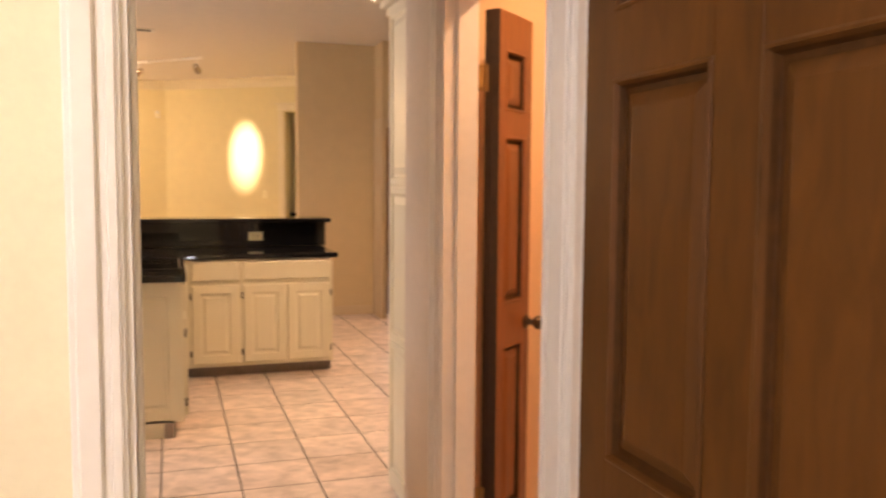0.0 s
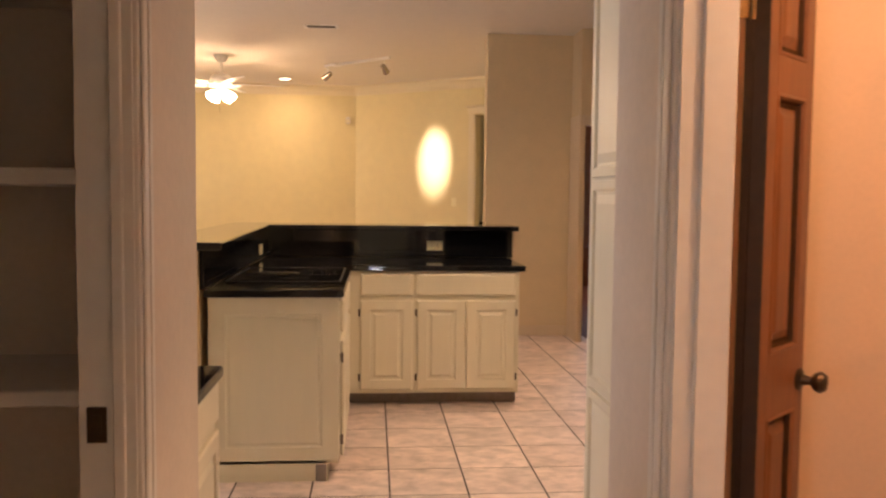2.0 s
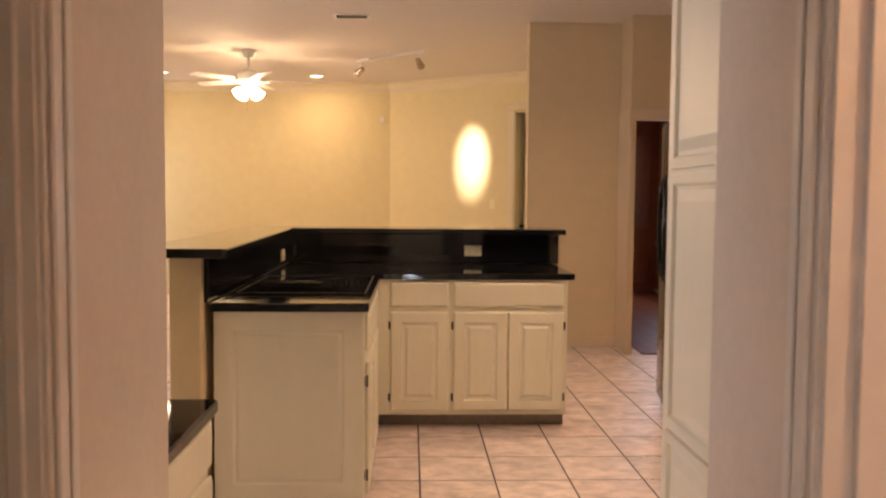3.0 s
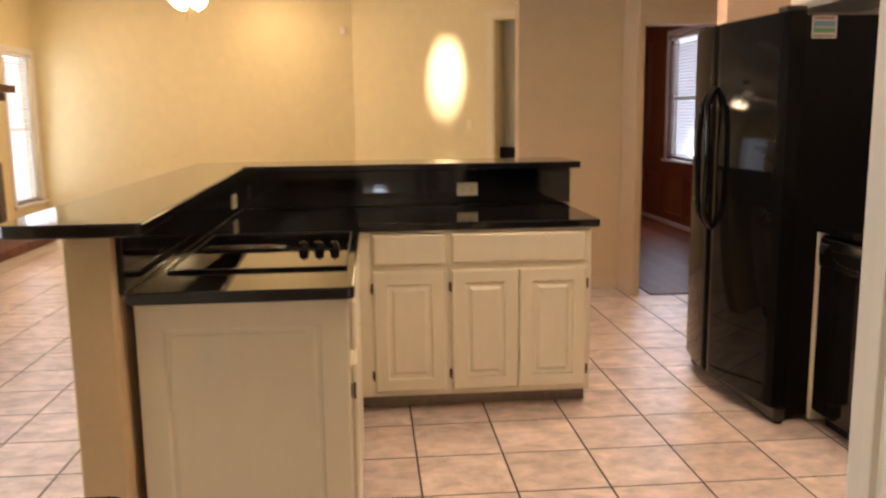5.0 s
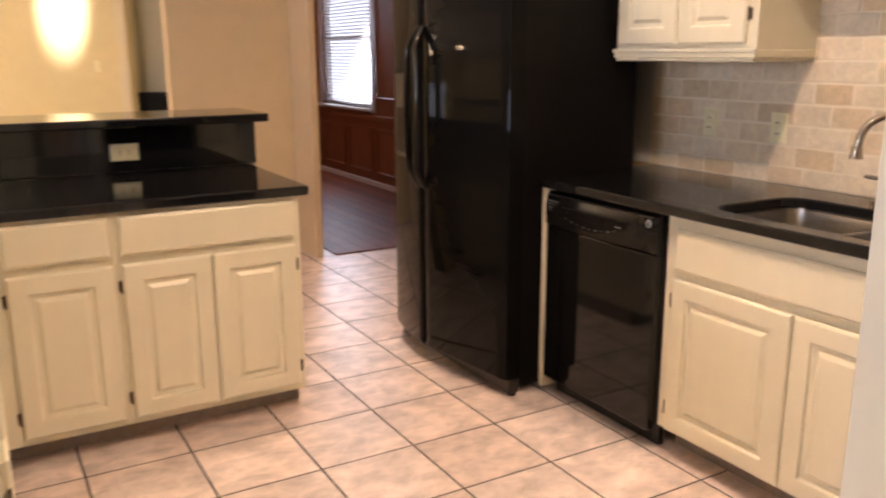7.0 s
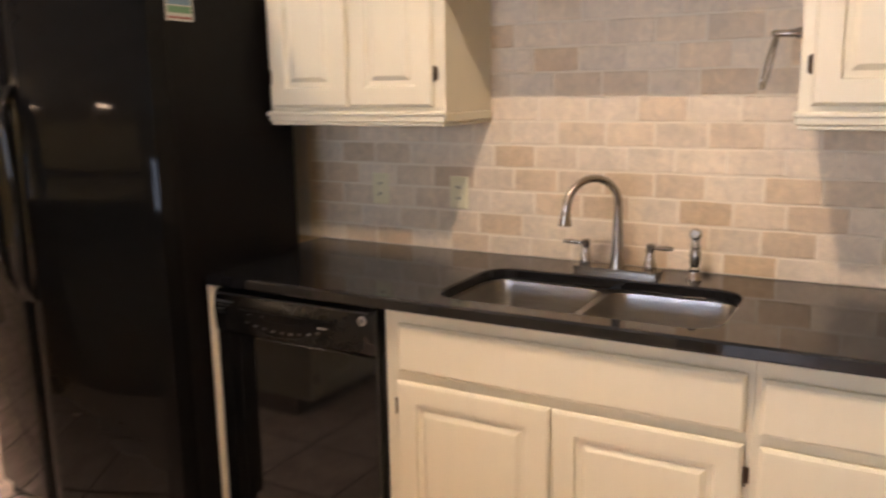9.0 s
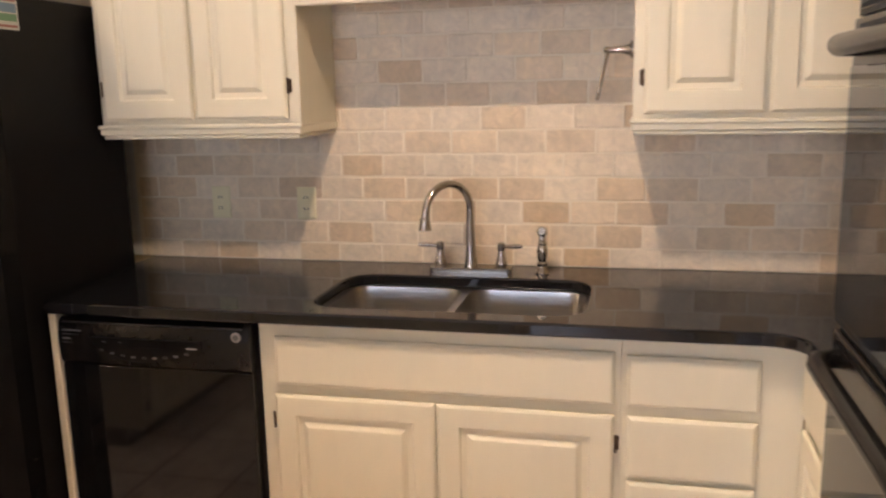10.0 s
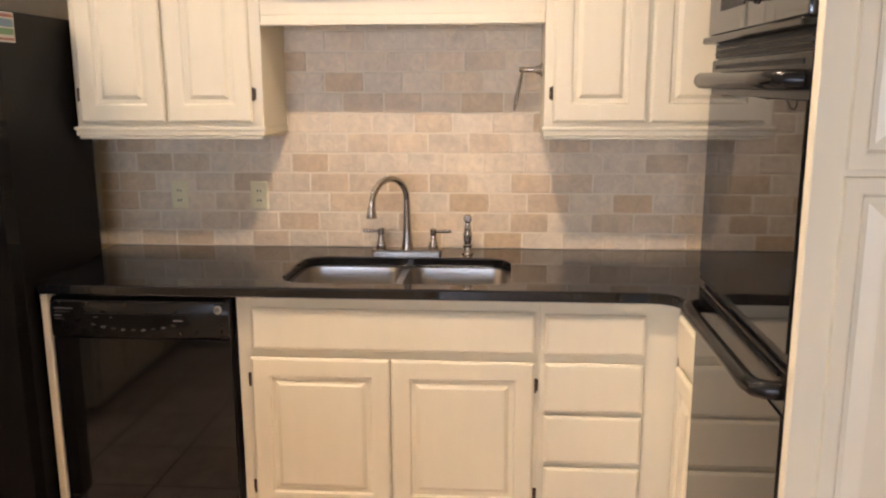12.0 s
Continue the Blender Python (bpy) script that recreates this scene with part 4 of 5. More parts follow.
part("badge_mark", lathe(bmesh.new(), [(0.0085, 0), (0.0085, 0.0012), (0.006, 0.0016)], (0.580, -0.0371, 0.826), 20, axis=(0, -1, 0)), M_GREY, cp, "dark centre of the badge")
for k in range(3):
    part("print_bar", B(0.165 + 0.055 * k, -0.0553, 0.799, 0.180 + 0.055 * k, -0.0546, 0.8015), M_GREY, cp)
part("print_bar", B(0.435, -0.0553, 0.790, 0.468, -0.0546, 0.794), M_PAPER, cp)

# ---- refrigerator ----
t = thing("refrigerator", pose(2.027, 8.642, 0, 0, 0, -88.8), "tall black side-by-side refrigerator with curved handles and a dispenser", "refrigerator")
FW, FH, SEAM = 0.927, 1.795, 0.372
part("body", B(0.006, 0.085, 0.02, FW - 0.035, 0.695, FH - 0.012, 0.008, 2), M_BLACKSIDE, t, "matte black textured cabinet")
part("kick_grille", B(0.01, 0.03, 0.012, FW - 0.01, 0.085, 0.075, 0.004), M_BLACKPLASTIC, t)


def bow(x):
    """How far the doors' common bowed front stands off at x: highest at the seam between them."""
    u = (SEAM - x) / SEAM if x < SEAM else (x - SEAM) / (FW - SEAM)
    return -0.060 * (1 - max(u, 0.0) ** (1.5 if x < SEAM else 1.22))


def fridge_door(x0, x1, z0, z1, back=0.078, lift=0.0, n=20):
    """A piece of the bowed front, with rolled edges."""
    bm = bmesh.new()
    cols = []
    for k in range(n + 1):
        u = k / n
        x = x0 + (x1 - x0) * u
        e = 0.010 * max(0.0, 1 - min(u, 1 - u) / 0.04) ** 2 if not lift else 0.0
        y = bow(x) + e - lift
        cols.append([bm.verts.new((x, back + (bow(x) if lift else 0), z0)), bm.verts.new((x, y + 0.4 * min(0.02, z1 - z0) * (lift == 0), z0)), bm.verts.new((x, y, z0 + 0.012)), bm.verts.new((x, y, z1 - 0.012)), bm.verts.new((x, y + 0.008 * (lift == 0), z1)), bm.verts.new((x, back + (bow(x) if lift else 0), z1))])
    for a, b in zip(cols, cols[1:]):
        for j in range(6):
            bm.faces.new((a[j], b[j], b[(j + 1) % 6], a[(j + 1) % 6]))
    bm.faces.new(cols[0])
    bm.faces.new(list(reversed(cols[-1])))
    return bm


fz = part("freezer_door", fridge_door(0.0, SEAM - 0.004, 0.08, FH), M_FRIDGE, t, smooth=True)
fd = part("fresh_food_door", fridge_door(SEAM + 0.004, FW, 0.08, FH), M_FRIDGE, t, smooth=True)
for xx, d, sg in ((SEAM - 0.026, fz, -1), (SEAM + 0.041, fd, 1)):
    pts = []
    for k in range(17):
        s = k / 16
        b = math.sin(math.pi * s)
        pts.append((xx + sg * 0.034 * (b - 0.5), bow(xx) - 0.002 - 0.050 * min(1, 2.6 * b) ** 0.8, 0.82 + 0.68 * s))
    part("handle", sweep(bmesh.new(), pts, [0.012] + [0.0145] * 15 + [0.012], 12), M_BLACK, d, smooth=True)
p = part("dispenser", fridge_door(0.062, 0.262, 0.93, 1.30, -0.001, 0.006, 10), M_BLACKPLASTIC, fz, "black ice and water dispenser")
part("dispenser_recess", fridge_door(0.080, 0.244, 0.95, 1.15, -0.0062, 0.0072, 10), M_BLACKSIDE, p)
for xx in (0.03, FW - 0.03):
    part("foot", lathe(bmesh.new(), [(0.02, 0), (0.02, 0.008), (0.012, 0.013)], (xx, 0.06, 0), 16), M_BLACKPLASTIC, t)
part("hinge_cover", B(0.02, 0.0, FH + 0.0005, 0.10, 0.09, FH + 0.022, 0.006, 2), M_BLACKPLASTIC, t)
part("hinge_cover", B(FW - 0.10, 0.0, FH + 0.0005, FW - 0.02, 0.09, FH + 0.022, 0.006, 2), M_BLACKPLASTIC, t)
lb = part("label", B(FW - 0.0349, 0.12, 1.685, FW - 0.0340, 0.23, 1.778), M_PAPER, t, "printed paper label with a landscape and coloured bars")
for z0, z1, mm in ((1.762, 1.772, M_LABELRED), (1.732, 1.757, M_LABELBLUE), (1.708, 1.728, M_LABELGREEN), (1.691, 1.698, M_LABELRED)):
    part("print_bar", B(FW - 0.0339, 0.127, z0, FW - 0.0334, 0.223, z1), mm, lb)

# ---- oven tower and double oven ----
t = thing("oven_cabinet", pose(1.135, 5.665, 0), "tall cream cabinet housing the double oven, with panelled end", "cabinet")
TX, TD, TH = 0.780, 0.580, 2.20
part("side_panel", B(0.0, -TD, 0, 0.030, 0, TH, 0.002), M_CAB, t)
part("side_panel", B(TX - 0.030, -TD, 0, TX, -0.028, TH, 0.002), M_CAB, t)
part("back_panel", B(0.031, -TD, 0, TX - 0.031, -TD + 0.02, TH), M_CAB, t)
part("top_box", B(0.031, -TD + 0.021, 1.951, TX - 0.031, 0, TH), M_CAB, t)
part("bottom_drawer", B(0.031, -TD + 0.021, 0.0, TX - 0.031, 0, 0.30), M_CAB, t)
for z0, z1 in ((0.10, 0.665), (0.735, 1.365), (1.435, 2.14)):
    p = rings_panel(bmesh.new(), 0.085, z0, 0.51, z1, [(-0.03, 0.0), (-0.028, -0.012), (-0.004, -0.013), (0.0, -0.012), (0.006, -0.003), (0.016, -0.002), (0.042, -0.011), (0.046, -0.012)])
    part("end_panel", p, M_CAB, t, m=pose(0, 0, 0, 0, 0, -90))
cr = bmesh.new()
for k, (o, z0, z1) in enumerate(((0.012, TH - 0.04, TH), (0.035, TH, TH + 0.03), (0.06, TH + 0.03, TH + 0.055))):
    box(cr, -o, -TD, z0, TX + 0.0, o, z1, 0.006, 2)
part("crown", cr, M_CAB, t, "stepped cream crown moulding")
part("hinge", hinge(0.0, 0.0, 1), M_BRASS, t, m=pose(0.05, 0.012, 0.62, 0, 0, 180))

t = thing("double_oven", pose(1.168, 5.637, 0), "black built-in double wall oven with round bar handles", "oven")
OW = 0.718
part("chassis", B(0.0, -0.53, 0.302, OW, 0.0, 1.949), M_BLACKSIDE, t)
part("frame", B(0.0, 0.0005, 0.302, OW, 0.012, 1.949, 0.003), M_BLACKPLASTIC, t)
cp = part("control_panel", B(0.004, 0.0125, 1.665, OW - 0.004, 0.040, 1.945, 0.006, 2), M_GLASSBLACK, t)
for k in range(4):
    part("knob", lathe(bmesh.new(), [(0.024, 0), (0.024, 0.004), (0.019, 0.008), (0.017, 0.028), (0.012, 0.031)], (0.10 + 0.07 * k, 0.040, 1.735), 20, axis=(0, 1, 0)), M_BLACKPLASTIC, cp, smooth=True)
part("display", B(0.40, 0.040, 1.72, 0.60, 0.0415, 1.80), M_BLACKSIDE, cp)
part("lip", B(0.002, 0.0125, 1.648, OW - 0.002, 0.052, 1.664, 0.003), M_BLACKSATIN, t)
vg = part("vent", B(0.01, 0.0125, 1.612, OW - 0.01, 0.02, 1.646), M_BLACKSIDE, t)
for k in range(2):
    part("vent_slat", B(0.02, 0.0201, 1.620 + 0.012 * k, OW - 0.02, 0.024, 1.624 + 0.012 * k, 0.001), M_BLACKSATIN, vg)
for z0, z1 in ((1.036, 1.608), (0.325, 1.022)):
    d = part("oven_door", B(0.004, 0.0125, z0, OW - 0.004, 0.026, z1, 0.005, 2), M_BLACKSATIN, t)
    part("glass", B(0.012, 0.0262, z0 + 0.02, OW - 0.012, 0.0295, z1 - 0.085, 0.002), M_GLASSBLACK, d)
    part("slot", B(0.05, 0.0262, z1 - 0.022, OW - 0.05, 0.028, z1 - 0.012), M_BLACKSIDE, d)
    zh = z1 - 0.05
    pts = [(0.05, 0.026, zh), (0.052, 0.040, zh), (0.066, 0.064, zh), (0.10, 0.072, zh)] + [(0.10 + (OW - 0.20) * k / 6, 0.072, zh) for k in range(1, 7)] + [(OW - 0.066, 0.064, zh), (OW - 0.052, 0.040, zh), (OW - 0.05, 0.026, zh)]
    part("handle", sweep(bmesh.new(), pts, 0.019, 14), M_BLACKSATIN, d, "satin black bar handle", smooth=True)

# ---- doors ----


def panel_door(name, W, H, m, material, label, columns, rows, knob_x, both=True):
    """A panelled door leaf, 35 mm thick, local x across, y from 0 to 0.035. columns and rows: the panels' spans."""
    t = thing(name, m, label, "door")
    xs = [0] + [v for c in columns for v in c] + [W]
    zs = [0] + [v for r in rows for v in r] + [H]
    bm = bmesh.new()
    for k in range(0, len(xs), 2):
        box(bm, xs[k], 0, 0, xs[k + 1], 0.035, H, 0.0015)
    for k in range(0, len(zs), 2):
        for a, b in columns:
            box(bm, a, 0, zs[k], b, 0.035, zs[k + 1])
    part("leaf_frame", bm, material, t)
    for a, b in columns:
        for c, d in rows:
            bm = rings_panel(bmesh.new(), a, c, b, d, [(0, -0.0005), (0.004, -0.003), (0.008, -0.003), (0.013, 0.006), (0.017, 0.016), (0.026, 0.0165), (0.050, 0.006), (0.054, 0.0055)])
            rings_panel(bm, a, c, b, d, [(0, 0.0355), (0.010, 0.030), (0.016, 0.024), (0.024, 0.024), (0.048, 0.031)])
            part("panel", bm, material, t)
            # groove slope coloured darker, for the shade as well as the stain in it
            part("panel_moulding", rings_panel(bmesh.new(), a, c, b, d, [(0.0132, 0.005), (0.0138, 0.0062), (0.0172, 0.0153), (0.0178, 0.0157)]), M_DOORMOULD, t, "groove moulding coloured darker for shade and dark stain")
    for s in (-1, 1):
        y = 0 if s < 0 else 0.035
        part("knob", lathe(bmesh.new(), [(0.028, 0), (0.028, 0.004), (0.014, 0.009), (0.010, 0.03), (0.022, 0.04), (0.027, 0.052), (0.02, 0.064), (0.008, 0.067)], (knob_x, y, 0.885), 22, axis=(0, s, 0)), M_BRONZE, t, "dark bronze door knob", smooth=True)
    return t


SIX = [(0.20, 0.72), (0.92, 1.575), (1.685, 1.90)]
panel_door("passage_door", 0.83, 2.005, pose(0.89, 3.325, 0.006, 0, 0, -90), M_DOORWOOD, "dark brown stained six panel door, standing open", [(0.095, 0.365), (0.465, 0.735)], SIX, 0.765)
hd = Vector((1.470 - 1.266, 4.838 - 4.655, 0))
cd = panel_door("closet_door", 0.274, 2.005, pose(1.266, 4.655, 0.006, 0, 0, math.degrees(math.atan2(hd.y, hd.x))), M_REDWOOD, "narrow red brown panelled closet door, half open", [(0.050, 0.224)],
           [(0.20, 0.82), (0.97, 1.575), (1.66, 1.875)], 0.248)
# dark strip added for the shaded hinge edge and the unlit gap beside it
part("hinge_edge_shade", box(B(-0.003, 0.0, 0.0, -0.0005, 0.035, 2.005), -0.003, 0.0355, 0.0, 0.018, 0.058, 2.005, 0.002), M_EDGE_SHADE, cd, "dark strip painting the shade on the hinge edge")
for zz in (0.32, 1.76):
    bm = cyl(bmesh.new(), (1.183, 4.568, zz - 0.045), (1.183, 4.568, zz + 0.045), 0.006, n=12)
    box(bm, 1.145, 4.5715, zz - 0.043, 1.183, 4.5745, zz + 0.043)
    tagged(part("door_hinge", bm, M_BRASS), "brass butt hinge on the closet door frame", "hinge")

# ---- desk nook and pantry ----
t = cabinet("desk_cabinet", 0.60, 0.56, 0.08, 0.715, pose(-0.150, 5.112, 0, 0, 0, 90), "cream desk base cabinet with a drawer and a door",
            [("drawer", 0.02, 0.57, 0.58, 0.70, 0), ("door", 0.02, 0.10, 0.58, 0.54, 1)], 0.08)
granite("desk_counter", fillet([(-0.75, 5.095), (-0.118, 5.095), (-0.118, 5.728), (-0.75, 5.728)], [0, 0, 0.03, 0]), 0.716, 0.750, "black granite desk top in the nook")
t = cabinet("wall_cabinet", 0.50, 0.45, 1.36, 2.22, pose(-0.262, 5.10, 0, 0, 0, 90), "cream wall cabinet over the desk nook",
            [("door", 0.02, 1.40, 0.48, 2.20, 1)])
light_rail(t, 0.50, 1.36, 0.44)
setting("wall_nook", B(-0.83, 5.09, 0, -0.76, 5.73, CEIL), M_WALL_BEIGE, "beige wall behind the desk", "wall")
for k, zz in enumerate((0.42, 0.93, 1.385, 1.82)):
    tagged(part("pantry_shelf", B(-0.975, 4.60, zz - 0.034, PX - 0.13, 5.015, zz, 0.003), M_TRIM), "white painted pantry shelf", "shelf", "pantry shelves")

# ---- ceiling fixtures ----


def can_light(x, y):
    t = thing("recessed_light", pose(x, y, CEIL), "lit round recessed ceiling light with a white ring", "ceiling light", "recessed lights")
    part("trim_ring", lathe(bmesh.new(), [(0.098, -0.001), (0.096, -0.006), (0.078, -0.008), (0.076, -0.002)], n=32), M_FANWHITE, t, smooth=True)
    part("lens", lathe(bmesh.new(), [(0.075, -0.0022), (0.074, -0.0045), (0.05, -0.006)], n=28), M_GLOW_CAN, t, "glowing lens")


for cx, cy, cp_ in KITCHEN_CANS + LIVING_CANS:
    can_light(cx, cy)

t = thing("ceiling_fan", pose(FAN[0], FAN[1], CEIL), "white ceiling fan with five blades and lit glass shades", "ceiling fan")
part("canopy", lathe(bmesh.new(), [(0.02, -0.085), (0.045, -0.075), (0.07, -0.03), (0.075, -0.001)], n=28), M_FANWHITE, t, smooth=True)
part("down_rod", cyl(bmesh.new(), (0, 0, -0.20), (0, 0, -0.08), 0.013), M_FANWHITE, t)
part("motor", lathe(bmesh.new(), [(0.06, -0.36), (0.10, -0.345), (0.125, -0.30), (0.12, -0.25), (0.08, -0.215), (0.03, -0.20)], n=32), M_FANWHITE, t, smooth=True)
for k in range(5):
    a = 8 + 72 * k
    br = part("blade_arm", sweep(bmesh.new(), [(0.10, 0, -0.325), (0.16, 0, -0.335), (0.22, 0, -0.325)], 0.010, 8), M_FANWHITE, t, m=pose(0, 0, 0, 0, 0, a))
    o = fillet([(0.19, -0.055), (0.68, -0.07), (0.68, 0.07), (0.19, 0.055)], [0.02, 0.06, 0.06, 0.02], 5)
    part("blade", prism(bmesh.new(), o, -0.003, 0.003), M_FANWHITE, br, m=pose(0, 0, -0.318, 10, 0, 0))
lk = part("light_kit", lathe(bmesh.new(), [(0.035, -0.43), (0.06, -0.415), (0.065, -0.375), (0.05, -0.36)], n=24), M_FANWHITE, t, smooth=True)
for k in range(4):
    a = radians(45 + 90 * k)
    ax = Vector((0.75 * math.cos(a), 0.75 * math.sin(a), -0.66)).normalized()
    c = Vector((0.06 * math.cos(a), 0.06 * math.sin(a), -0.405))
    sh = part("shade", lathe(bmesh.new(), [(0.018, 0.0), (0.03, 0.02), (0.052, 0.05), (0.060, 0.085), (0.066, 0.105), (0.060, 0.106), (0.04, 0.06), (0.015, 0.02)], c, 22, axis=ax), M_GLOW_LAMP, lk, "glowing ruffled glass shade", smooth=True)
    sh.visible_shadow = False
for s in (-1, 1):
    part("pull_chain", cyl(bmesh.new(), (0.02 * s, 0.01, -0.60 + 0.03 * s), (0.02 * s, 0.01, -0.43), 0.002, n=6), M_BRASS, t)

t = thing("track_light", Matrix.Translation((0, 0, 0)), "white track light with two swivel heads on the ceiling", "track light")
dirn = (TRACK_B - TRACK_A).normalized()
tm = Matrix.Translation((TRACK_A.x, TRACK_A.y, 0)) @ Matrix.Rotation(math.atan2(dirn.y, dirn.x), 4, "Z")
L = (TRACK_B - TRACK_A).length
part("rail", B(0, -0.016, CEIL - 0.028, L, 0.016, CEIL - 0.0005, 0.003), M_FANWHITE, t, m=tm)
part("feed_box", B(0.12, -0.05, CEIL - 0.032, 0.24, 0.05, CEIL - 0.0005, 0.005), M_FANWHITE, t, m=tm)
for px, tx in ((0.05, -0.9), (L - 0.08, 0.35)):
    p0 = tm @ Vector((px, 0, CEIL - 0.028))
    h = part("stem", cyl(bmesh.new(), p0, p0 - Vector((0, 0, 0.085)), 0.007, n=10), M_FANWHITE, t)
    aim = Vector((tx, 0.85, -0.55)).normalized()
    c = p0 - Vector((0, 0, 0.10))
    part("head", lathe(bmesh.new(), [(0.018, -0.06), (0.03, -0.05), (0.034, 0.0), (0.042, 0.06), (0.038, 0.06), (0.03, 0.01)], c, 20, axis=aim), M_NICKEL, h, "dull metal spotlight head", smooth=True)

t = thing("ceiling_vent", pose(-0.10, 10.62, CEIL), "white ceiling air vent with dark slots", "air vent")
part("backing", B(-0.13, -0.06, -0.003, 0.13, 0.06, -0.0005), M_BLACKPLASTIC, t)
bm = bmesh.new()
for a, b, c, d in ((-0.16, -0.09, 0.16, -0.06), (-0.16, 0.06, 0.16, 0.09), (-0.16, -0.06, -0.13, 0.06), (0.13, -0.06, 0.16, 0.06)):
    box(bm, a, b, -0.007, c, d, -0.0005, 0.002)
part("frame", bm, M_FANWHITE, t)
for k in range(4):
    part("slat", B(-0.13, -0.045 + 0.028 * k, -0.0060, 0.13, -0.039 + 0.028 * k, -0.0045), M_BLACKPLASTIC, t)
t = thing("motion_sensor", pose(0.02, FY - 0.01, 2.42), "small white alarm sensor in the wall corner", "sensor")
part("housing", B(-0.03, -0.045, -0.05, 0.03, 0.0, 0.05, 0.01, 2), M_FANWHITE, t)
part("lens", B(-0.018, -0.049, -0.03, 0.018, -0.0455, 0.005, 0.001), M_IVORY, t)

# bar niche: counter
t = granite("bar_counter", [(NI0 + 0.015, 0.125), (NI1 + 0.02, 0.125), (NI1 + 0.02, 0.295), (NI0 + 0.015, 0.295)], 0.84, 1.02, "matte black block of a counter in the bar niche")
t.matrix_basis = SLANT
t.data.materials[0] = M_BLACKSIDE
b_ = tagged(part("bar_cabinet", B(NI0 + 0.02, 0.14, 0, NI1 + 0.015, 0.29, 0.839), M_CAB), "cream base cabinet under the bar niche counter", "cabinet")
b_.matrix_basis = SLANT

# ---- fireplace ----
t = thing("fireplace", pose(LX, 11.2, 0), "brown brick fireplace with a black firebox and a wooden mantel", "fireplace")
HZ, BT = 0.19, 0.96
bm = B(0.002, 0, HZ, 0.13, 0.38, BT)
box(bm, 0.002, 1.98, HZ, 0.13, 2.13, BT)
box(bm, 0.002, 0.38, 0.80, 0.13, 1.98, BT)
part("core", bm, M_DARKMORTAR, t)
part("firebox", B(0.004, 0.38, HZ, 0.05, 1.98, 0.80), M_SOOT, t, "sooty black firebox")
part("chimney_breast", B(0.002, 0, BT + 0.001, 0.13, 2.10, CEIL - 0.135), M_WALL, t, "pale yellow plaster chimney breast")
sc = bmesh.new()
for y0 in (0.39, 0.90, 1.43, 1.945):
    box(sc, 0.131, y0, HZ, 0.145, y0 + 0.03, 0.80)
box(sc, 0.131, 0.39, 0.77, 0.145, 1.975, 0.80)
box(sc, 0.131, 0.39, HZ + 0.002, 0.145, 1.975, HZ + 0.03)
part("screen_frame", sc, M_BRONZE, t, "dark metal screen frame")
for k in range(3):
    yb = 0.50 + 0.42 * k
    part("log", sweep(bmesh.new(), [(0.09, yb, HZ + 0.06), (0.085, yb + 0.2, HZ + 0.075), (0.09, yb + 0.38, HZ + 0.06)], [0.035, 0.04, 0.034], 9), M_SOOT, t)
part("mantel", B(0.131, -0.1, 1.665, 0.35, 2.10, 1.745, 0.006), M_DOORWOOD, t, "dark wooden mantel shelf")
part("mantel_support", B(0.131, 1.90, 1.585, 0.25, 2.08, 1.664, 0.006), M_DOORWOOD, t)
t2 = thing("hearth", pose(LX, 11.0, 0), "low brick hearth on a pale painted base", "hearth")
part("base", B(0.002, 0, 0, 0.50, 2.65, 0.095, 0.003), M_TRIM, t2, "pale yellow painted base")
part("bed", B(0.002, 0.005, 0.0955, 0.53, 2.645, HZ - 0.006), M_DARKMORTAR, t2)
brick, wall_brick = None, None
spots = []
for k in range(12):
    spots.append((t2, pose(0.335, 0.015 + 0.22 * k, 0.097, 0, 0, 0)))
    spots.append((t2, pose(0.115, 0.015 + 0.22 * k, 0.0975, 0, 0, 0)))
for r in range(11):
    for k in range(10):
        y0 = 0.01 + 0.219 * k + (0.10 if r % 2 else 0)
        z0 = HZ + 0.004 + 0.070 * r
        inside = (y0 + 0.21 > 0.39 and y0 < 1.95) and z0 < 0.79
        if not inside and y0 + 0.21 < 2.17:
            spots.append((t, pose(0.132, y0, z0, 0, 90, 0) @ pose(-0.062, 0, -0.02)))
for par, mm in spots:
    if brick is None:
        bm = B(0, 0, 0, 0.215, 0.21, 0.092, 0.004)
        brick = part("brick", bm, M_BRICK, par, m=mm)
    else:
        if par is t and wall_brick is None:
            wall_brick = part("brick", B(0, 0, 0, 0.062, 0.21, 0.024, 0.003), M_BRICK, par, m=mm)
            continue
        ob = new("brick", brick.data if par is t2 else wall_brick.data)
        ob.parent, ob.matrix_basis = par, mm

# ---- floor tiles ----
fl = setting("floor", B(LX - 0.14, 3.37, -0.1, 3.3, 15.0, -0.0012), M_GROUT, "grouted bed of the tiled floor", "floor")
P, GX, GY = 0.3555, 1.181, 7.553


def tile_bm(bm, x, y, w, d, lift=0.0):
    e = 0.0012
    lo = [bm.verts.new((x + a, y + b, -0.006)) for a, b in ((0, 0), (w, 0), (w, d), (0, d))]
    mid = [bm.verts.new((x + a, y + b, -0.0007 + lift)) for a, b in ((0, 0), (w, 0), (w, d), (0, d))]
    top = [bm.verts.new((x + a, y + b, lift)) for a, b in ((e, e), (w - e, e), (w - e, d - e), (e, d - e))]
    for p_, q_ in ((lo, mid), (mid, top)):
        for k in range(4):
            bm.faces.new((p_[k], p_[(k + 1) % 4], q_[(k + 1) % 4], q_[k]))
    bm.faces.new(top)
    return bm


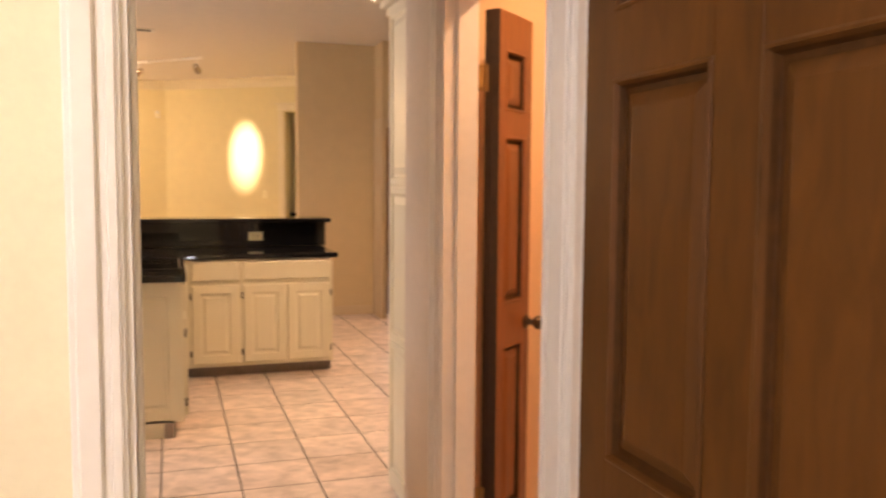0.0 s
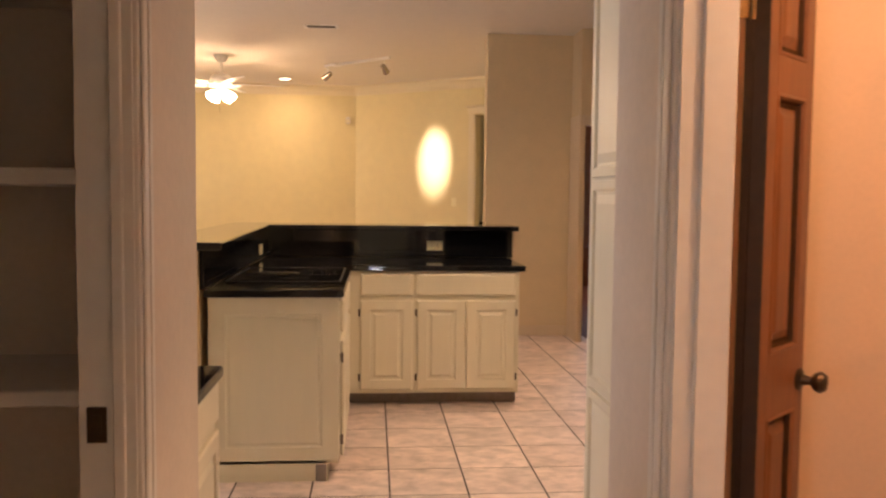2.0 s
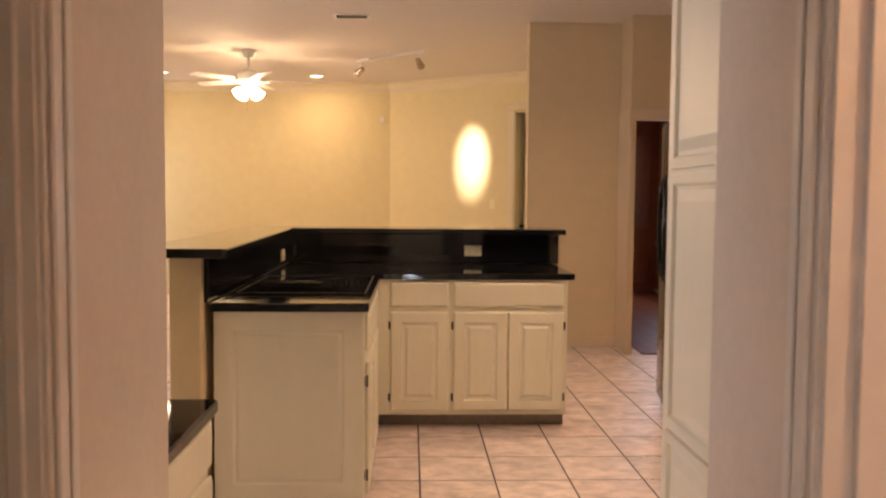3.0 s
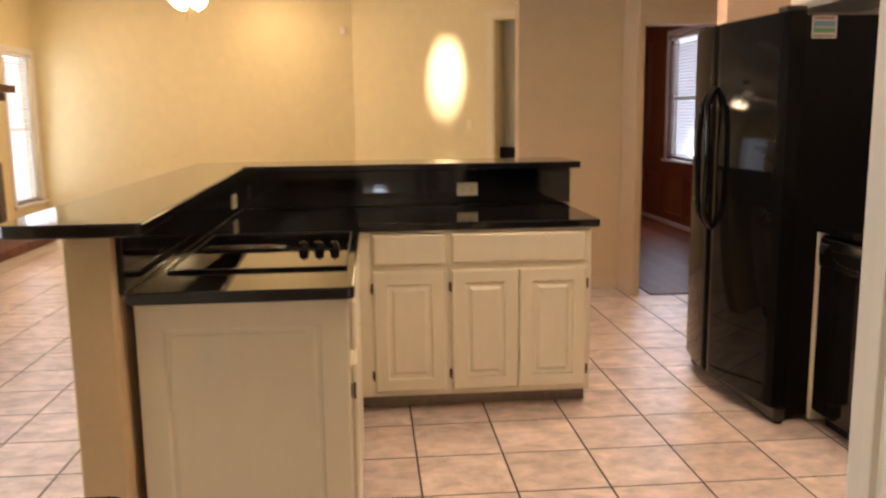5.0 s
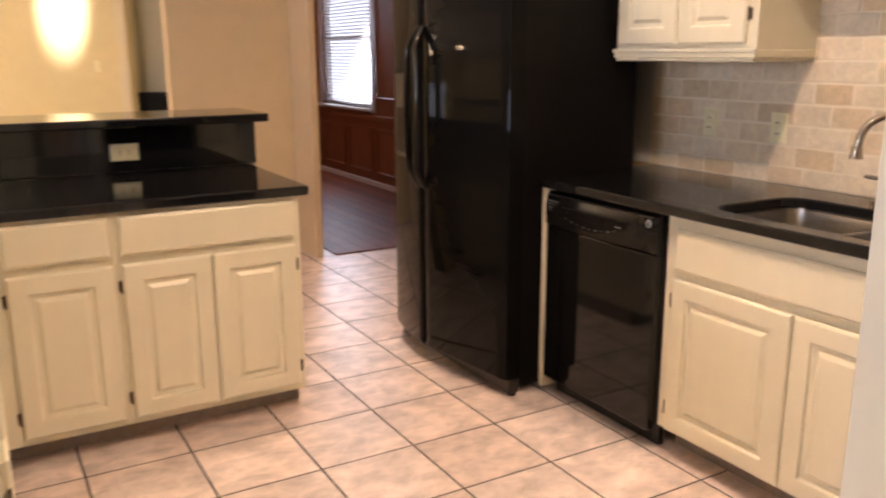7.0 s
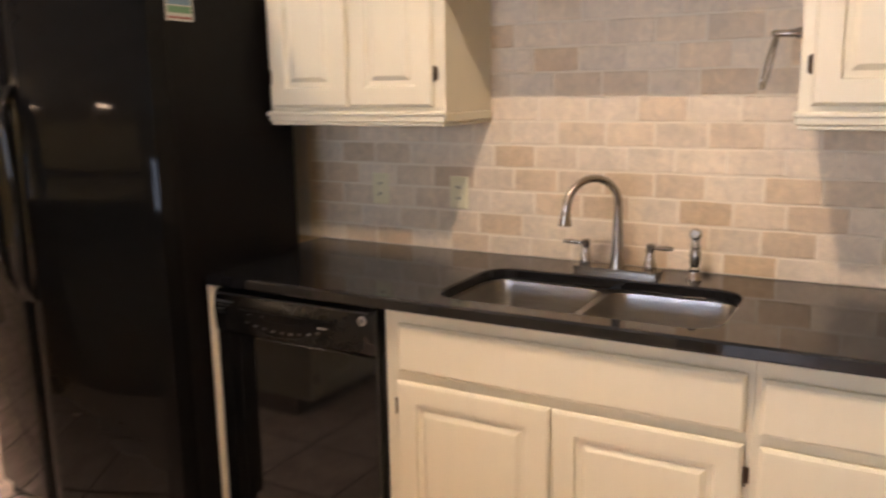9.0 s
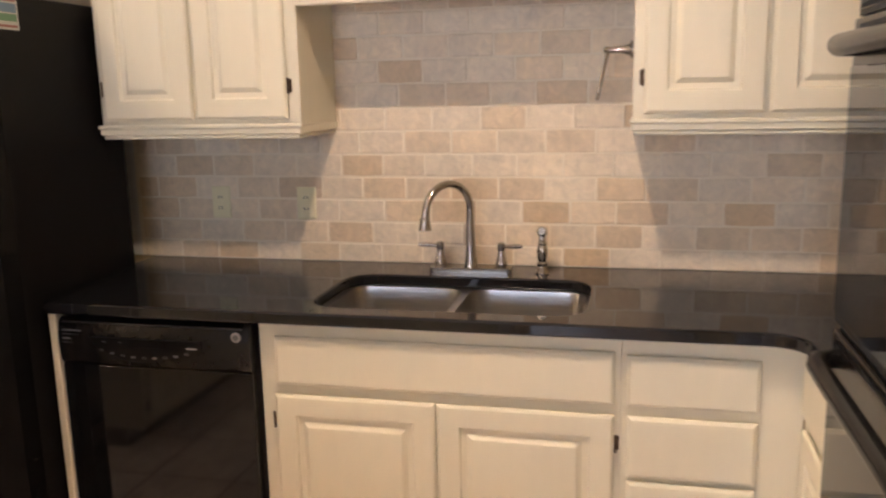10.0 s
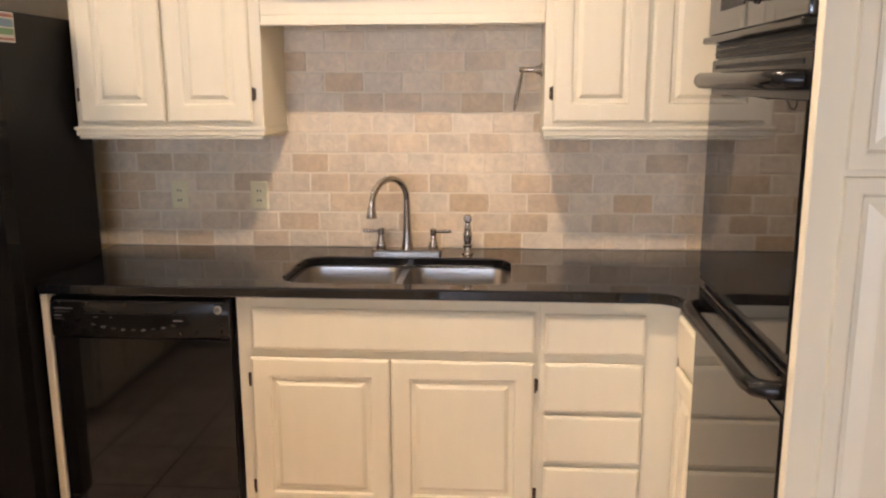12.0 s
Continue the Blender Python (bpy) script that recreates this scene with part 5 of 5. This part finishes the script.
one = bpy.data.meshes.new("floor_tile")
tb = tile_bm(bmesh.new(), 0, 0, P - 0.008, P - 0.008)
tb.to_mesh(one)
tb.free()
one.materials.append(M_TILE)
rest = bmesh.new()
count = 0
for i in range(-14, 7):
    for j in range(-12, 22):
        x, y = GX + P * i + 0.004, GY + P * j + 0.004
        if x < LX - 0.2 or x > 3.2 or y < 3.2 or y > 14.8:
            continue
        if -0.75 < x < 2.3 and 4.2 < y < 10.6 and not (-0.40 < x < -0.2 and 7.0 < y < 8.4) and count < 300:
            ob = new("floor_tile", one)
            ob.parent, ob.location = fl, (x, y, 0.0004 * random.random())
            count += 1
        else:
            tile_bm(rest, x, y, P - 0.008, P - 0.008)
tagged(part("floor_tiles", rest, M_TILE, fl, kind="stuff"), "glossy beige floor tiles with dark grout")

# study floor of red boards
sf = setting("floor_study", B(2.43, 10.375, -0.02, 4.0, 15.2, 0.001), M_WOODFLOOR, "red brown wooden study floor", "floor")
for k in range(13):
    part("board", B(2.432 + 0.12 * k, 10.376, 0.0012, 2.432 + 0.12 * k + 0.1194, 15.19, 0.009, 0.001), M_WOODFLOOR, sf)

# ---- stone backsplash tiles ----
sp = setting("backsplash_bed", B(WALL_X - 0.0106, 5.07, DECK + 0.0005, WALL_X + 0.0015, 7.848, 1.79), M_MORTAR, "pale mortar bed behind the stone tiles", "backsplash")
TW, TZ = 0.1575, 0.0788
shapes = []
for s in range(6):
    bm = bmesh.new()
    r = random.Random(s)
    w, h = TW - 0.0026, TZ - 0.0030
    def ring(inset, x, jit):
        return [bm.verts.new((x, a + r.uniform(-jit, jit), b + r.uniform(-jit, jit))) for a, b in
                ((inset, inset), (w * 0.5, inset * 0.8), (w - inset, inset), (w - inset * 0.8, h * 0.5), (w - inset, h - inset), (w * 0.5, h - inset * 0.8), (inset, h - inset), (inset * 0.8, h * 0.5))]
    L0, L1, L2 = ring(0.0, 0.0, 0.0005), ring(0.0006, -0.0045, 0.0012), ring(0.0045, -0.0085, 0.0012)
    for a, b in ((L0, L1), (L1, L2)):
        for k in range(8):
            bm.faces.new((a[k], a[(k + 1) % 8], b[(k + 1) % 8], b[k]))
    bm.faces.new(L2)
    bmesh.ops.recalc_face_normals(bm, faces=bm.faces)
    me = bpy.data.meshes.new("stone_tile")
    bm.to_mesh(me)
    bm.free()
    me.materials.append(M_STONE)
    shapes.append(me)
ROW = 0.0785
for r_ in range(12):
    z = 0.970 + ROW * (r_ - 1) + 0.0015
    cut = DECK + 0.0015 - z if r_ == 0 else 0.0
    tall = (1.0 - cut / TZ) if r_ < 11 else (1.788 - z) / TZ
    y = 7.836
    first = 0.5 * TW if r_ % 2 else TW
    while y > 5.09:
        wide = (first if y > 7.83 else TW * random.uniform(0.94, 1.06))
        wide = min(wide, y - 5.072)
        ob = new("stone_tile", random.choice(shapes))
        ob.parent = sp
        ob.matrix_basis = pose(WALL_X - 0.0041 + random.uniform(-0.0008, 0.0008), y - wide + 0.0013, z + cut) @ Matrix.Diagonal((1, (wide - 0.0028) / (TW - 0.0026), tall, 1))
        y -= wide
tagged(part("edge_trim", B(WALL_X - 0.0105, 7.8485, DECK + 0.001, WALL_X + 0.001, 8.02, 1.40, 0.002), M_TRIM, sp), "pale painted strip beside the refrigerator")
